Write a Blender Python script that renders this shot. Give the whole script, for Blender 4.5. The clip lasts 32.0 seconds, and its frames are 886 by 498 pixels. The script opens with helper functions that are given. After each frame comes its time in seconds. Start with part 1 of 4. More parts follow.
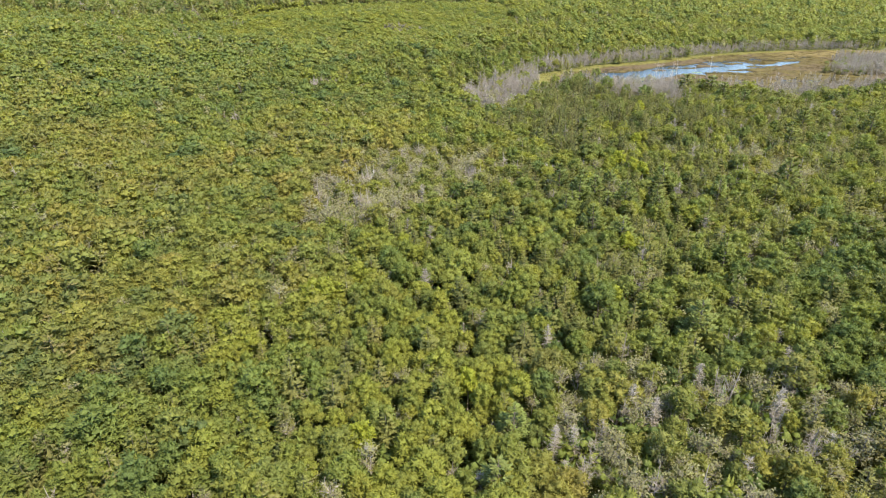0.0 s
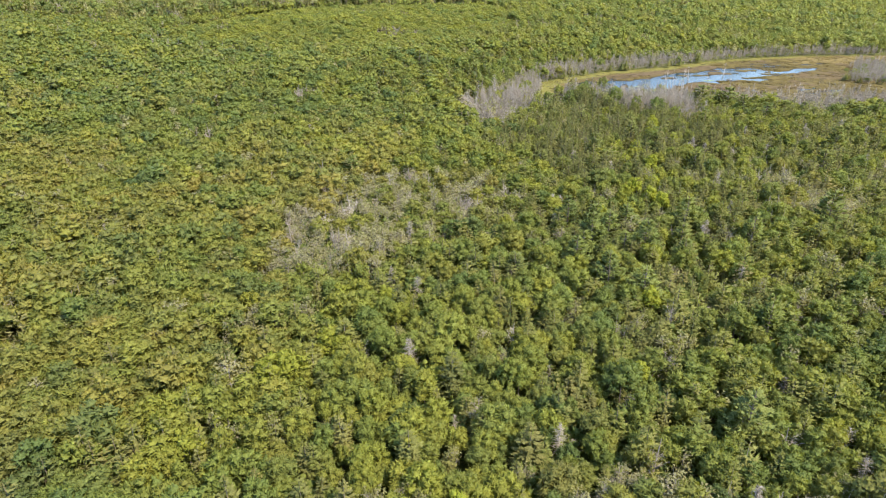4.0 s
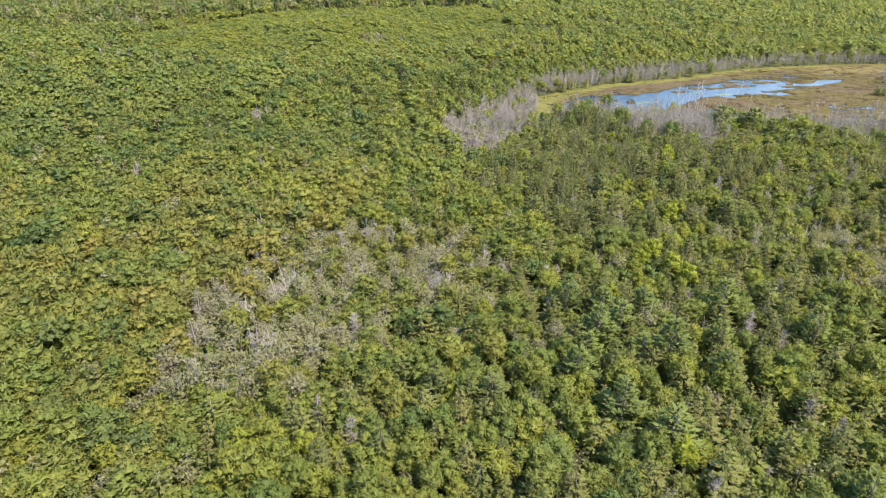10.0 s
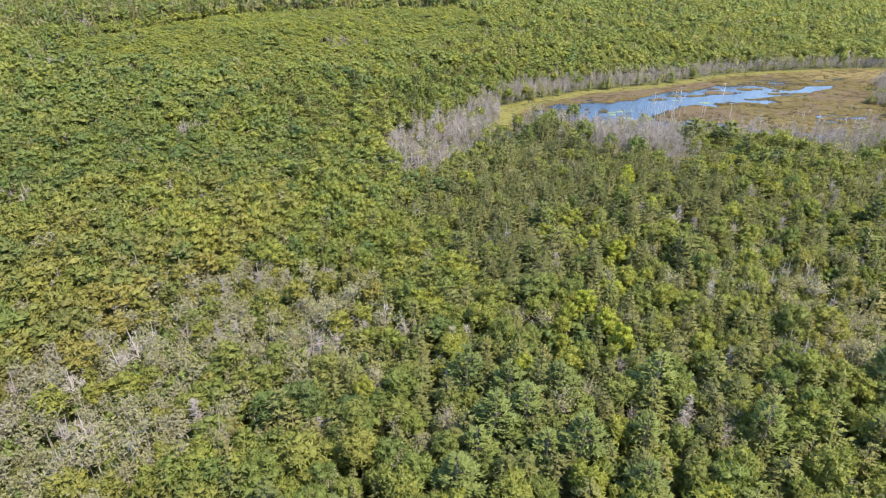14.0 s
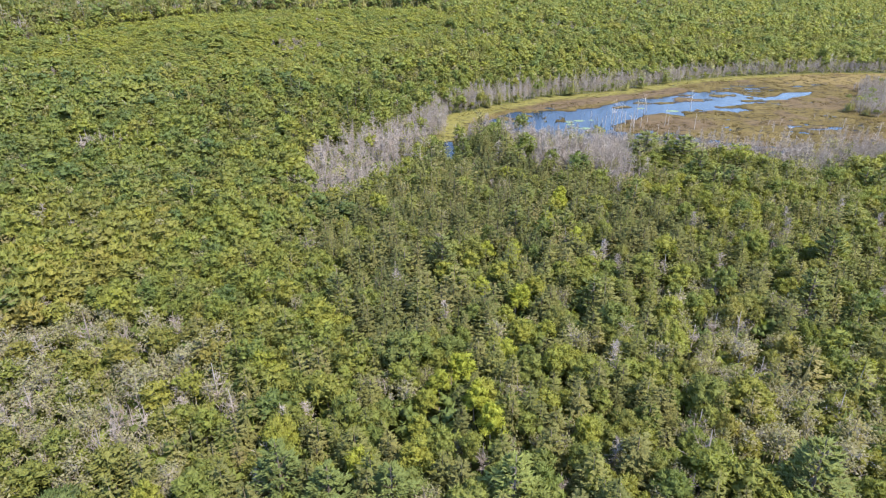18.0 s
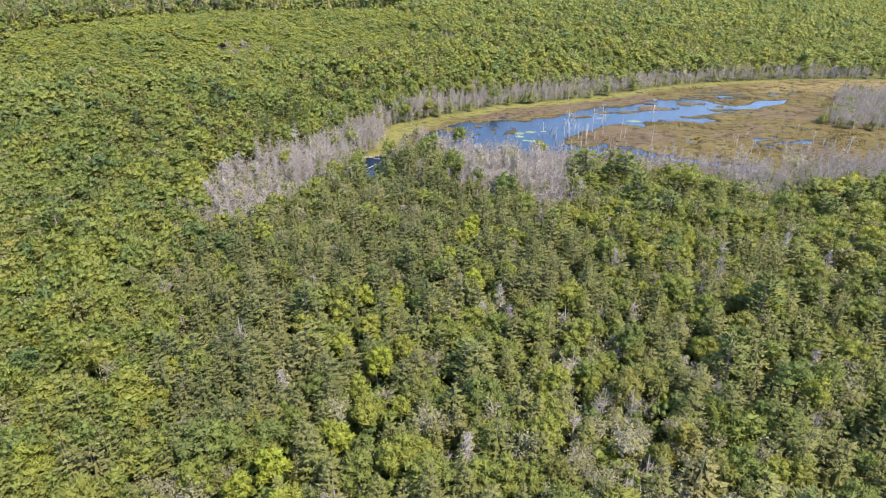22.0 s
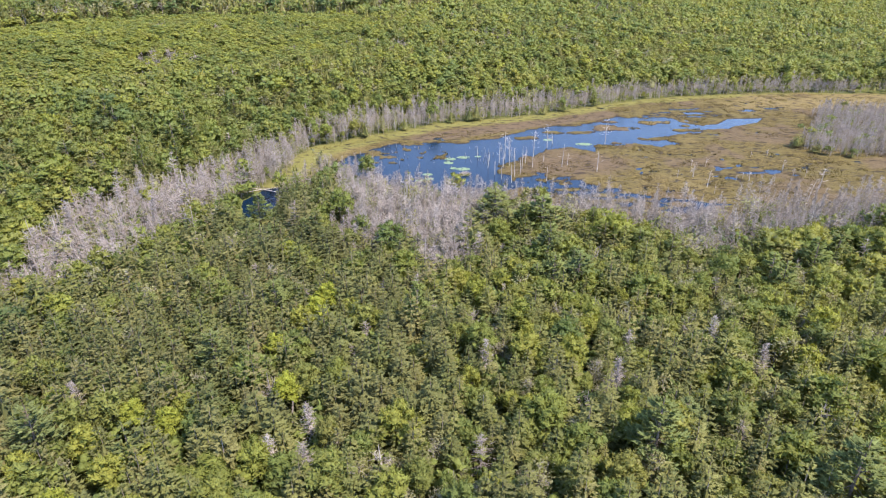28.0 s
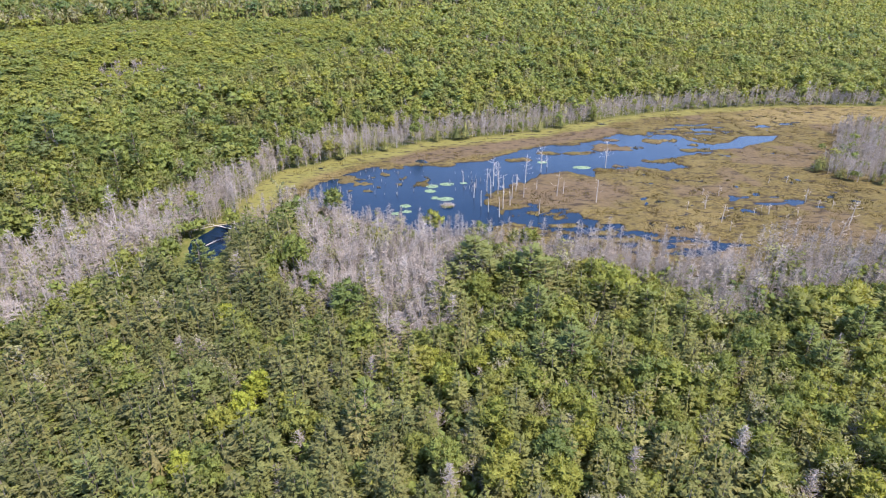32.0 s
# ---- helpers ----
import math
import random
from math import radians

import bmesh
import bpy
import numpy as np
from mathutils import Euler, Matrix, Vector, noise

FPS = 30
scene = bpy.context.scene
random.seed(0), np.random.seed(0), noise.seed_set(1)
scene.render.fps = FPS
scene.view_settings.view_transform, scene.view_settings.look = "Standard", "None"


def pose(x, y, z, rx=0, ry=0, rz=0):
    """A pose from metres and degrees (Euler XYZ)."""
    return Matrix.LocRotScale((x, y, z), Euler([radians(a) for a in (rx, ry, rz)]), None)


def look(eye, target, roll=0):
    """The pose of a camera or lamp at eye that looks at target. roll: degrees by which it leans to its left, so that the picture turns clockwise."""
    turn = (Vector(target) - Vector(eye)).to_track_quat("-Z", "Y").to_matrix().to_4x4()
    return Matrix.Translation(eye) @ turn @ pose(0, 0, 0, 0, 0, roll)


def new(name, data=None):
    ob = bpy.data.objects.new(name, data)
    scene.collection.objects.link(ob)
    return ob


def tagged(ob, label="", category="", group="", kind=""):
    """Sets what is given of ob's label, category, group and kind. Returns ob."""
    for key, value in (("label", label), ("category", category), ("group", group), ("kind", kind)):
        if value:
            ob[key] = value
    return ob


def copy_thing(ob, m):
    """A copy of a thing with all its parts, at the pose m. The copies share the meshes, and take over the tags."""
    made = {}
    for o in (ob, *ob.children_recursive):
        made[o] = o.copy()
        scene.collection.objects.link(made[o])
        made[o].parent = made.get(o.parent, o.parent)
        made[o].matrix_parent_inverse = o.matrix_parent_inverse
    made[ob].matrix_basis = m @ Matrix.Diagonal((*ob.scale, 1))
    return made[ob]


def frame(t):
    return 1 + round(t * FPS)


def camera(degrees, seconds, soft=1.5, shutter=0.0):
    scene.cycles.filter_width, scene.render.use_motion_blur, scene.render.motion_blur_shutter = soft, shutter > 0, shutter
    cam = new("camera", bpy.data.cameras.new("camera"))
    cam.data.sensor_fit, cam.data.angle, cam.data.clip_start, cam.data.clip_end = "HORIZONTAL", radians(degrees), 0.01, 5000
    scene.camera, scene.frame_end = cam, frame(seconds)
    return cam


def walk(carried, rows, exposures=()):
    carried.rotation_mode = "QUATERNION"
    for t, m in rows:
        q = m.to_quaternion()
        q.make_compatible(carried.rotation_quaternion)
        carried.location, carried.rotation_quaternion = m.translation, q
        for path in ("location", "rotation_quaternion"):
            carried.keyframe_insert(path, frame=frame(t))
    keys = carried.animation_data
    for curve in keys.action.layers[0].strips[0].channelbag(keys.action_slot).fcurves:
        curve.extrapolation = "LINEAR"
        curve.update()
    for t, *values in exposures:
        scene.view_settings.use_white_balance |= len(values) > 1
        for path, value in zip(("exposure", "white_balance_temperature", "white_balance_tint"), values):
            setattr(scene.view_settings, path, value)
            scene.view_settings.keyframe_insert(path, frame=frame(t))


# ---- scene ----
cam = camera(71.8, 32.0, soft=1.08)
EXPOSURE = 1.91
METRES, EYE, TILT, LEAN, TURN = 250.0, 70.0, 2.35, 0.0, 0.0
ROWS = [
    (0.0, 0.0, 0.0, 0.0, -0.29, -27.69, 0.54),
    (0.5, 0.0012, 0.0123, -0.0, -0.29, -27.69, 0.53),
    (1.0, 0.0024, 0.0249, -0.0001, -0.29, -27.7, 0.52),
    (1.5, 0.0034, 0.038, -0.0003, -0.29, -27.71, 0.5),
    (2.0, 0.0045, 0.0514, -0.0004, -0.3, -27.7, 0.48),
    (2.5, 0.0056, 0.0651, -0.0008, -0.3, -27.71, 0.48),
    (3.0, 0.0067, 0.079, -0.0011, -0.31, -27.72, 0.47),
    (3.5, 0.0079, 0.0933, -0.0015, -0.32, -27.73, 0.46),
    (5.5, 0.0114, 0.1526, -0.0034, -0.33, -27.76, 0.44),
    (6.0, 0.0126, 0.1667, -0.0039, -0.32, -27.76, 0.44),
    (6.5, 0.0142, 0.1817, -0.0044, -0.33, -27.77, 0.44),
    (7.0, 0.0164, 0.1968, -0.005, -0.32, -27.78, 0.42),
    (7.5, 0.0189, 0.2119, -0.0054, -0.31, -27.79, 0.42),
    (8.0, 0.0219, 0.2268, -0.0058, -0.31, -27.78, 0.43),
    (8.5, 0.0255, 0.2418, -0.0063, -0.3, -27.79, 0.43),
    (9.0, 0.0303, 0.2564, -0.0067, -0.3, -27.8, 0.43),
    (9.5, 0.0366, 0.2708, -0.007, -0.29, -27.82, 0.44),
    (10.0, 0.0439, 0.2847, -0.0072, -0.28, -27.84, 0.44),
    (10.5, 0.0523, 0.2984, -0.0076, -0.27, -27.85, 0.45),
    (11.0, 0.0616, 0.3118, -0.0082, -0.25, -27.86, 0.46),
    (11.5, 0.0719, 0.3249, -0.0087, -0.24, -27.89, 0.47),
    (12.0, 0.0827, 0.3377, -0.0095, -0.23, -27.89, 0.48),
    (12.5, 0.094, 0.3502, -0.0103, -0.24, -27.89, 0.49),
    (13.0, 0.1057, 0.3624, -0.0112, -0.24, -27.89, 0.5),
    (13.5, 0.1174, 0.3744, -0.0122, -0.24, -27.9, 0.49),
    (14.0, 0.1297, 0.3862, -0.0133, -0.23, -27.91, 0.5),
    (14.5, 0.1418, 0.3979, -0.0143, -0.25, -27.93, 0.49),
    (16.5, 0.1927, 0.4436, -0.0186, -0.2, -27.97, 0.48),
    (17.0, 0.2058, 0.455, -0.0195, -0.2, -27.96, 0.49),
    (17.5, 0.2187, 0.4663, -0.0202, -0.19, -27.97, 0.46),
    (18.0, 0.2318, 0.4776, -0.0212, -0.19, -27.96, 0.46),
    (18.5, 0.2449, 0.4888, -0.0216, -0.18, -27.99, 0.44),
    (19.0, 0.2581, 0.5, -0.0224, -0.17, -27.99, 0.44),
    (19.5, 0.2711, 0.5113, -0.0232, -0.15, -27.99, 0.43),
    (20.0, 0.2841, 0.5225, -0.0239, -0.14, -28.0, 0.42),
    (20.5, 0.2971, 0.5336, -0.0247, -0.12, -28.0, 0.4),
    (21.0, 0.3101, 0.5448, -0.0255, -0.11, -28.02, 0.39),
    (21.5, 0.3231, 0.5558, -0.0265, -0.08, -28.0, 0.38),
    (22.0, 0.3359, 0.5671, -0.0273, -0.06, -28.01, 0.36),
    (22.5, 0.3488, 0.5782, -0.028, -0.04, -28.0, 0.36),
    (23.0, 0.3614, 0.5894, -0.0288, -0.01, -28.01, 0.34),
    (23.5, 0.3737, 0.6006, -0.0296, 0.01, -28.02, 0.32),
    (24.0, 0.3861, 0.6117, -0.0302, 0.05, -28.03, 0.31),
    (24.5, 0.3983, 0.6227, -0.0309, 0.08, -28.03, 0.3),
    (25.0, 0.41, 0.634, -0.0312, 0.11, -28.02, 0.27),
    (25.5, 0.4213, 0.6455, -0.0316, 0.15, -28.0, 0.28),
    (27.5, 0.4549, 0.6941, -0.0324, 0.26, -28.0, 0.22),
    (28.0, 0.4608, 0.7068, -0.0326, 0.28, -27.99, 0.22),
    (28.5, 0.4661, 0.7196, -0.0329, 0.31, -27.99, 0.24),
    (29.0, 0.4702, 0.733, -0.0332, 0.32, -28.0, 0.23),
    (29.5, 0.474, 0.7465, -0.0334, 0.34, -28.01, 0.24),
    (30.0, 0.4774, 0.7603, -0.0336, 0.34, -28.0, 0.27),
    (30.5, 0.4805, 0.7745, -0.0339, 0.36, -27.99, 0.3),
    (31.0, 0.4832, 0.7889, -0.034, 0.36, -27.99, 0.31),
    (31.5, 0.4854, 0.8034, -0.0338, 0.37, -27.98, 0.31),
    (32.0, 0.4873, 0.8156, -0.0334, 0.38, -27.96, 0.33),
]
walk(cam, [(t, pose(0, 0, EYE, TILT, LEAN, TURN) @ pose(METRES * x, METRES * y, METRES * z, 90 + pitch, roll, yaw)) for t, x, y, z, yaw, pitch, roll in ROWS],
     exposures=[(0.0, EXPOSURE, 7750, 9), (6.0, EXPOSURE, 7600, 11), (10.0, EXPOSURE, 7350, 12), (17.0, EXPOSURE, 6950, 17), (23.0, EXPOSURE, 6900, 19), (32.0, EXPOSURE, 6650, 24)])

# ---------------------------------------------------------------- light
SUN_HEIGHT, SUN_AZIMUTH = 55.0, 128.0     # degrees; azimuth clockwise from +y
world = bpy.data.worlds.new("sky")
scene.world = world
world.use_nodes = True
wn = world.node_tree
sky = wn.nodes.new("ShaderNodeTexSky")
sky.sky_type, sky.sun_disc = "NISHITA", False
sky.sun_elevation, sky.sun_rotation = radians(SUN_HEIGHT), radians(SUN_AZIMUTH)
sky.altitude = 1200.0
sky.air_density, sky.dust_density, sky.ozone_density = 1.0, 0.0, 3.0
wn.nodes["Background"].inputs["Strength"].default_value = 0.15
wn.links.new(sky.outputs["Color"], wn.nodes["Background"].inputs["Color"])
sun = new("sun", bpy.data.lights.new("sun", "SUN"))
sun.data.energy, sun.data.angle, sun.data.color = 2.75, radians(0.6), (1.0, 0.95, 0.86)
toward = Vector((math.sin(radians(SUN_AZIMUTH)) * math.cos(radians(SUN_HEIGHT)),
                 math.cos(radians(SUN_AZIMUTH)) * math.cos(radians(SUN_HEIGHT)), math.sin(radians(SUN_HEIGHT))))
sun.matrix_world = look(toward * 300, (0, 0, 0))

# ---------------------------------------------------------------- noise and plan helpers
rng = np.random.default_rng(7)


def hash2(i, j, seed):
    h = (i * 374761393 + j * 668265263 + seed * 974634777) & 0xFFFFFFFF
    h = ((h ^ (h >> 13)) * 1274126177) & 0xFFFFFFFF
    return ((h ^ (h >> 16)) & 0xFFFFFF) / float(0xFFFFFF)


def value_noise(x, y, seed):
    i, j = np.floor(x).astype(np.int64), np.floor(y).astype(np.int64)
    u, v = x - i, y - j
    u, v = u * u * (3 - 2 * u), v * v * (3 - 2 * v)
    a, b = hash2(i, j, seed), hash2(i + 1, j, seed)
    c, d = hash2(i, j + 1, seed), hash2(i + 1, j + 1, seed)
    return (a * (1 - u) + b * u) * (1 - v) + (c * (1 - u) + d * u) * v


def fbm(x, y, size, seed, octaves=4):
    """Noise about 0, roughly -1 to 1, with features of that size in metres."""
    total, weight, norm = 0.0, 1.0, 0.0
    for k in range(octaves):
        total = total + weight * (value_noise(x / size * 2 ** k, y / size * 2 ** k, seed + 11 * k) * 2 - 1)
        norm += weight
        weight *= 0.55
    return total / norm * 1.6


def smooth(a, b, v):
    w = np.clip((v - a) / (b - a), 0, 1)
    return w * w * (3 - 2 * w)


def inside(poly, x, y):
    """Signed distance to a closed outline in metres, positive within."""
    p = np.array(poly, float)
    q = np.roll(p, -1, axis=0)
    best = np.full(x.shape, 1e9)
    odd = np.zeros(x.shape, bool)
    for (x0, y0), (x1, y1) in zip(p, q):
        dx, dy = x1 - x0, y1 - y0
        w = np.clip(((x - x0) * dx + (y - y0) * dy) / (dx * dx + dy * dy), 0, 1)
        best = np.minimum(best, (x - x0 - w * dx) ** 2 + (y - y0 - w * dy) ** 2)
        if dy:
            odd ^= ((y0 > y) != (y1 > y)) & (x < x0 + (y - y0) / dy * dx)
    d = np.sqrt(best)
    return np.where(odd, d, -d)


def near_line(line, x, y):
    """Distance to an open line."""
    best = np.full(x.shape, 1e9)
    for (x0, y0), (x1, y1) in zip(line, line[1:]):
        dx, dy = x1 - x0, y1 - y0
        w = np.clip(((x - x0) * dx + (y - y0) * dy) / (dx * dx + dy * dy), 0, 1)
        best = np.minimum(best, np.hypot(x - x0 - w * dx, y - y0 - w * dy))
    return best


# ---------------------------------------------------------------- the plan (metres)
BOG = [(56, 366), (57, 394), (62, 414), (73, 422), (84, 431), (101, 442), (114, 452), (136, 459), (161, 468), (175, 477), (198, 491),
       (220, 501), (250, 510), (281, 515), (311, 517), (345, 514), (430, 508), (430, 372), (300, 342), (241, 343), (212, 336),
       (187, 331), (167, 335), (153, 341), (131, 350), (116, 353), (107, 357), (92, 366), (78, 378), (66, 362)]
POND = [(73, 392), (78, 403), (84, 410), (95, 419), (107, 422), (121, 419), (134, 428), (147, 437), (160, 445), (180, 453), (195, 464),
        (207, 460), (216, 462), (226, 446), (233, 441), (217, 433), (206, 433), (209, 419), (202, 415), (183, 420), (172, 411),
        (164, 416), (153, 409), (143, 401), (134, 391), (134, 382), (138, 370), (131, 357), (116, 358), (107, 362), (92, 371), (78, 384)]
ARM = [(226, 446), (238, 451), (246, 460), (262, 461), (256, 453), (244, 447), (233, 440)]
BROOK = [(55, 342), (52, 356), (56, 366), (62, 368), (62.5, 354), (61.5, 342)]
WET_SOUTH = [(137, 370), (140, 388), (152, 382), (165, 372), (176, 360), (200, 353), (200, 345), (180, 346), (160, 348), (150, 352)]
WET_EAST = [(208, 376), (212, 392), (222, 394), (240, 384), (234, 374), (218, 371)]
WET_NORTH = [(206, 462), (214, 476), (242, 487), (262, 482), (282, 484), (278, 476), (250, 470), (236, 462), (222, 458)]
DEAD_WEST = [(20, 285), (11, 312), (12, 334), (22, 346), (34, 362), (46, 384), (58, 400), (61, 388), (58, 364), (52, 344), (45, 332), (48, 316), (38, 300), (26, 286)]
DEAD_MIDDLE = [(84, 374), (92, 362), (110, 352), (131, 347), (127, 330), (124, 312), (119, 300), (112, 303), (106, 314), (99, 308), (90, 312), (90, 328), (80, 352)]
DEAD_SOUTH = [(144, 346), (163, 328), (177, 306), (188, 318), (206, 322), (230, 322), (262, 330), (310, 336), (310, 352), (250, 352), (200, 345), (165, 348)]
CONIFER_MIX = [(30, 150), (10, 200), (14, 262), (40, 300), (90, 320), (125, 300), (130, 330), (230, 330), (260, 300), (180, 180), (90, 130)]
SPRUCE = [(16, 258), (34, 285), (52, 318), (62, 345), (70, 358), (82, 350), (88, 320), (92, 305), (112, 294), (126, 284), (112, 252), (84, 243), (70, 236), (62, 212), (46, 204), (36, 224), (30, 246)]
PINES = [(124, 296), (128, 328), (150, 328), (172, 318), (176, 296), (152, 286)]
OLIVE = [(-700, 900), (-200, 560), (-90, 440), (-20, 330), (-12, 240), (-34, 160), (-30, 120), (-62, 90), (-300, 40)]
GREY_HARDWOOD = [(-44, 146), (-40, 178), (-38, 200), (-20, 226), (14, 226), (24, 196), (12, 178), (-2, 168), (-14, 156)]
THIN_EAST = [(12, 58), (13, 78), (22, 94), (38, 95), (78, 88), (120, 120), (90, 50), (40, 40)]
THIN_MIDDLE = [(98, 186), (100, 236), (118, 240), (126, 205), (112, 180)]
ISLET = [(254, 414), (258, 402), (278, 402), (320, 405), (330, 470), (302, 478), (286, 464), (276, 440)]
TALL_EDGE = [(-480, 530), (-330, 515), (-225, 468), (-198, 488), (-168, 528), (-135, 585), (-92, 630), (-30, 652), (50, 676), (110, 716), (160, 780), (140, 1000), (-700, 1000)]
CLEARING = [(-180, 465), (-165, 410), (-60, 430), (20, 490), (64, 560), (66, 640), (40, 672), (-30, 646), (-92, 624), (-135, 578)]
# the line of the forest that the flight passes over, and how far each tree stands from it
# bright green broadleaf slopes
GREEN_WEST = [(-75, 309), (-39, 277), (14, 276), (32, 250), (27, 214), (-17, 224), (-60, 250)]
GREEN_SOUTH = [(-52, 100), (-34, 130), (10, 142), (26, 121), (17, 97), (6, 60), (-38, 60)]
PASSED = [(-2, 64), (4, 112), (42, 168), (92, 212), (122, 258)]


def ground_height(x, y):
    u = (y - 250) - 0.8 * x
    rise = 0.092 * np.clip(u - 80, 0, 270) + 0.03 * np.clip(u - 350, 0, 500)
    edge = -inside(BOG, x, y)
    rise = rise * smooth(4, 60, edge)
    dip = -4.5 * smooth(190, 70, y)
    bumps = 0.5 * fbm(x, y, 38, 3) * smooth(0, 30, edge)
    return np.where(edge > 0, 0.25 + 0.02 * np.clip(edge, 0, 12) + rise + dip + bumps, 0.25)


def wetness(x, y):
    """Positive where open water stands, in metres from its edge."""
    ragged = 5.0 * fbm(x, y, 8, 21, 5)
    d = np.maximum(inside(POND, x, y), inside(ARM, x, y)) + 0.75 * ragged * smooth(-14, -1, -np.abs(inside(POND, x, y)))
    isle = np.maximum.reduce([np.where(np.hypot((x - cx) / rx_, (y - cy) / ry_) < 3, 4.5 - 4.5 * np.hypot((x - cx) / rx_, (y - cy) / ry_), -9)
                              for cx, cy, rx_, ry_ in ((184, 446, 7, 4), (196, 443, 6, 3), (206, 452, 8, 4), (214, 447, 6, 4), (222, 440, 7, 3),
                                                       (172, 437, 5, 2.5), (203, 426, 8, 3), (190, 455, 6, 2), (160, 436, 5, 2), (148, 428, 4, 1.6))])
    d = np.where(isle > -4, np.minimum(d, -(isle + 0.8 * ragged)), d)
    tussock = (np.hypot((x - 99) / 17, (y - 405) / 11) < 1 + 0.4 * fbm(x, y, 7, 90, 2)) & (fbm(x, y, 3.4, 91, 2) > 0.36)
    d = np.where(tussock, -0.7, d)
    d = np.maximum(d, inside(BROOK, x, y) + 0.2 * ragged)
    for poly, share in ((WET_SOUTH, 0.62), (WET_EAST, 1.1), (WET_NORTH, 0.85)):
        d = np.maximum(d, np.minimum(inside(poly, x, y), 1.2) + 3.4 * fbm(x, y * 2.0, 5.5, 33, 5) - share * 2.4)
    return d


# ---------------------------------------------------------------- materials
def material(name):
    m = bpy.data.materials.new(name)
    m.use_nodes = True
    return m, m.node_tree, m.node_tree.nodes["Principled BSDF"]


def node(tree, kind, **inputs):
    n = tree.nodes.new(kind)
    for key, value in inputs.items():
        n.inputs[key.replace("_", " ")].default_value = value
    return n


def ramp(tree, stops, fac):
    n = tree.nodes.new("ShaderNodeValToRGB")
    e = n.color_ramp.elements
    while len(e) < len(stops):
        e.new(0.5)
    for k, (at, colour) in enumerate(stops):
        e[k].position, e[k].color = at, (*colour, 1)
    tree.links.new(fac, n.inputs["Fac"])
    return n.outputs["Color"]


def mixed(tree, fac, a, b, blend="MIX"):
    n = tree.nodes.new("ShaderNodeMix")
    n.data_type, n.blend_type = "RGBA", blend
    for socket, v in ((n.inputs["Factor"], fac), (n.inputs["A"], a), (n.inputs["B"], b)):
        if isinstance(v, bpy.types.NodeSocket):
            tree.links.new(v, socket)
        elif isinstance(v, tuple):
            socket.default_value = (*v, 1)
        else:
            socket.default_value = v
    return n.outputs["Result"]


def maths(tree, op, a, b=0.0, c=0.0):
    n = tree.nodes.new("ShaderNodeMath")
    n.operation = op
    for socket, v in zip(n.inputs, (a, b, c)):
        if isinstance(v, bpy.types.NodeSocket):
            tree.links.new(v, socket)
        else:
            socket.default_value = v
    return n.outputs["Value"]


def attribute(tree, name):
    n = tree.nodes.new("ShaderNodeAttribute")
    n.attribute_name = name
    return n.outputs["Fac"]


def world_noise(tree, scale, detail=3.0, stretch=None):
    g = tree.nodes.new("ShaderNodeNewGeometry")
    n = node(tree, "ShaderNodeTexNoise", Scale=scale, Detail=detail, Roughness=0.6)
    if stretch:
        mp = tree.nodes.new("ShaderNodeMapping")
        mp.inputs["Scale"].default_value = stretch
        tree.links.new(g.outputs["Position"], mp.inputs["Vector"])
        tree.links.new(mp.outputs["Vector"], n.inputs["Vector"])
    else:
        tree.links.new(g.outputs["Position"], n.inputs["Vector"])
    return n.outputs["Fac"]


def leaf_material(name, stops, dry, see_through, rough, gloss=0.2):
    """Foliage: a tone for each tree, a shade for each spray of leaves, a dry share, and light let through."""
    m, tree, bsdf = material(name)
    colour = ramp(tree, stops, attribute(tree, "tone"))
    colour = mixed(tree, attribute(tree, "dry"), colour, dry)
    g = tree.nodes.new("ShaderNodeNewGeometry")
    shade = maths(tree, "MULTIPLY_ADD", g.outputs["Random Per Island"], 0.34, 0.83)
    info = tree.nodes.new("ShaderNodeObjectInfo")
    shade = maths(tree, "MULTIPLY", shade, maths(tree, "MULTIPLY_ADD", info.outputs["Random"], 0.12, 0.94))
    for scale, depth in ((0.9, 0.46), (3.2, 0.8), (9.0, 0.6)):
        shade = maths(tree, "MULTIPLY", shade, maths(tree, "MULTIPLY_ADD", world_noise(tree, scale, 3.0), depth, 1 - depth / 2))
    colour = mixed(tree, 1.0, colour, shade, "MULTIPLY")
    tree.links.new(colour, bsdf.inputs["Base Color"])
    bsdf.inputs["Roughness"].default_value = rough
    bsdf.inputs["Specular IOR Level"].default_value = gloss
    bump = node(tree, "ShaderNodeBump", Strength=1.0, Distance=0.2)
    tree.links.new(world_noise(tree, 5.0, 3.0), bump.inputs["Height"])
    tree.links.new(bump.outputs["Normal"], bsdf.inputs["Normal"])
    t = tree.nodes.new("ShaderNodeBsdfTranslucent")
    warm = mixed(tree, 1.0, colour, (1.25, 1.2, 0.55), "MULTIPLY")
    tree.links.new(warm, t.inputs["Color"])
    mix = tree.nodes.new("ShaderNodeMixShader")
    mix.inputs["Fac"].default_value = see_through
    tree.links.new(bsdf.outputs["BSDF"], mix.inputs[1])
    tree.links.new(t.outputs["BSDF"], mix.inputs[2])
    tree.links.new(mix.outputs["Shader"], tree.nodes["Material Output"].inputs["Surface"])
    return m


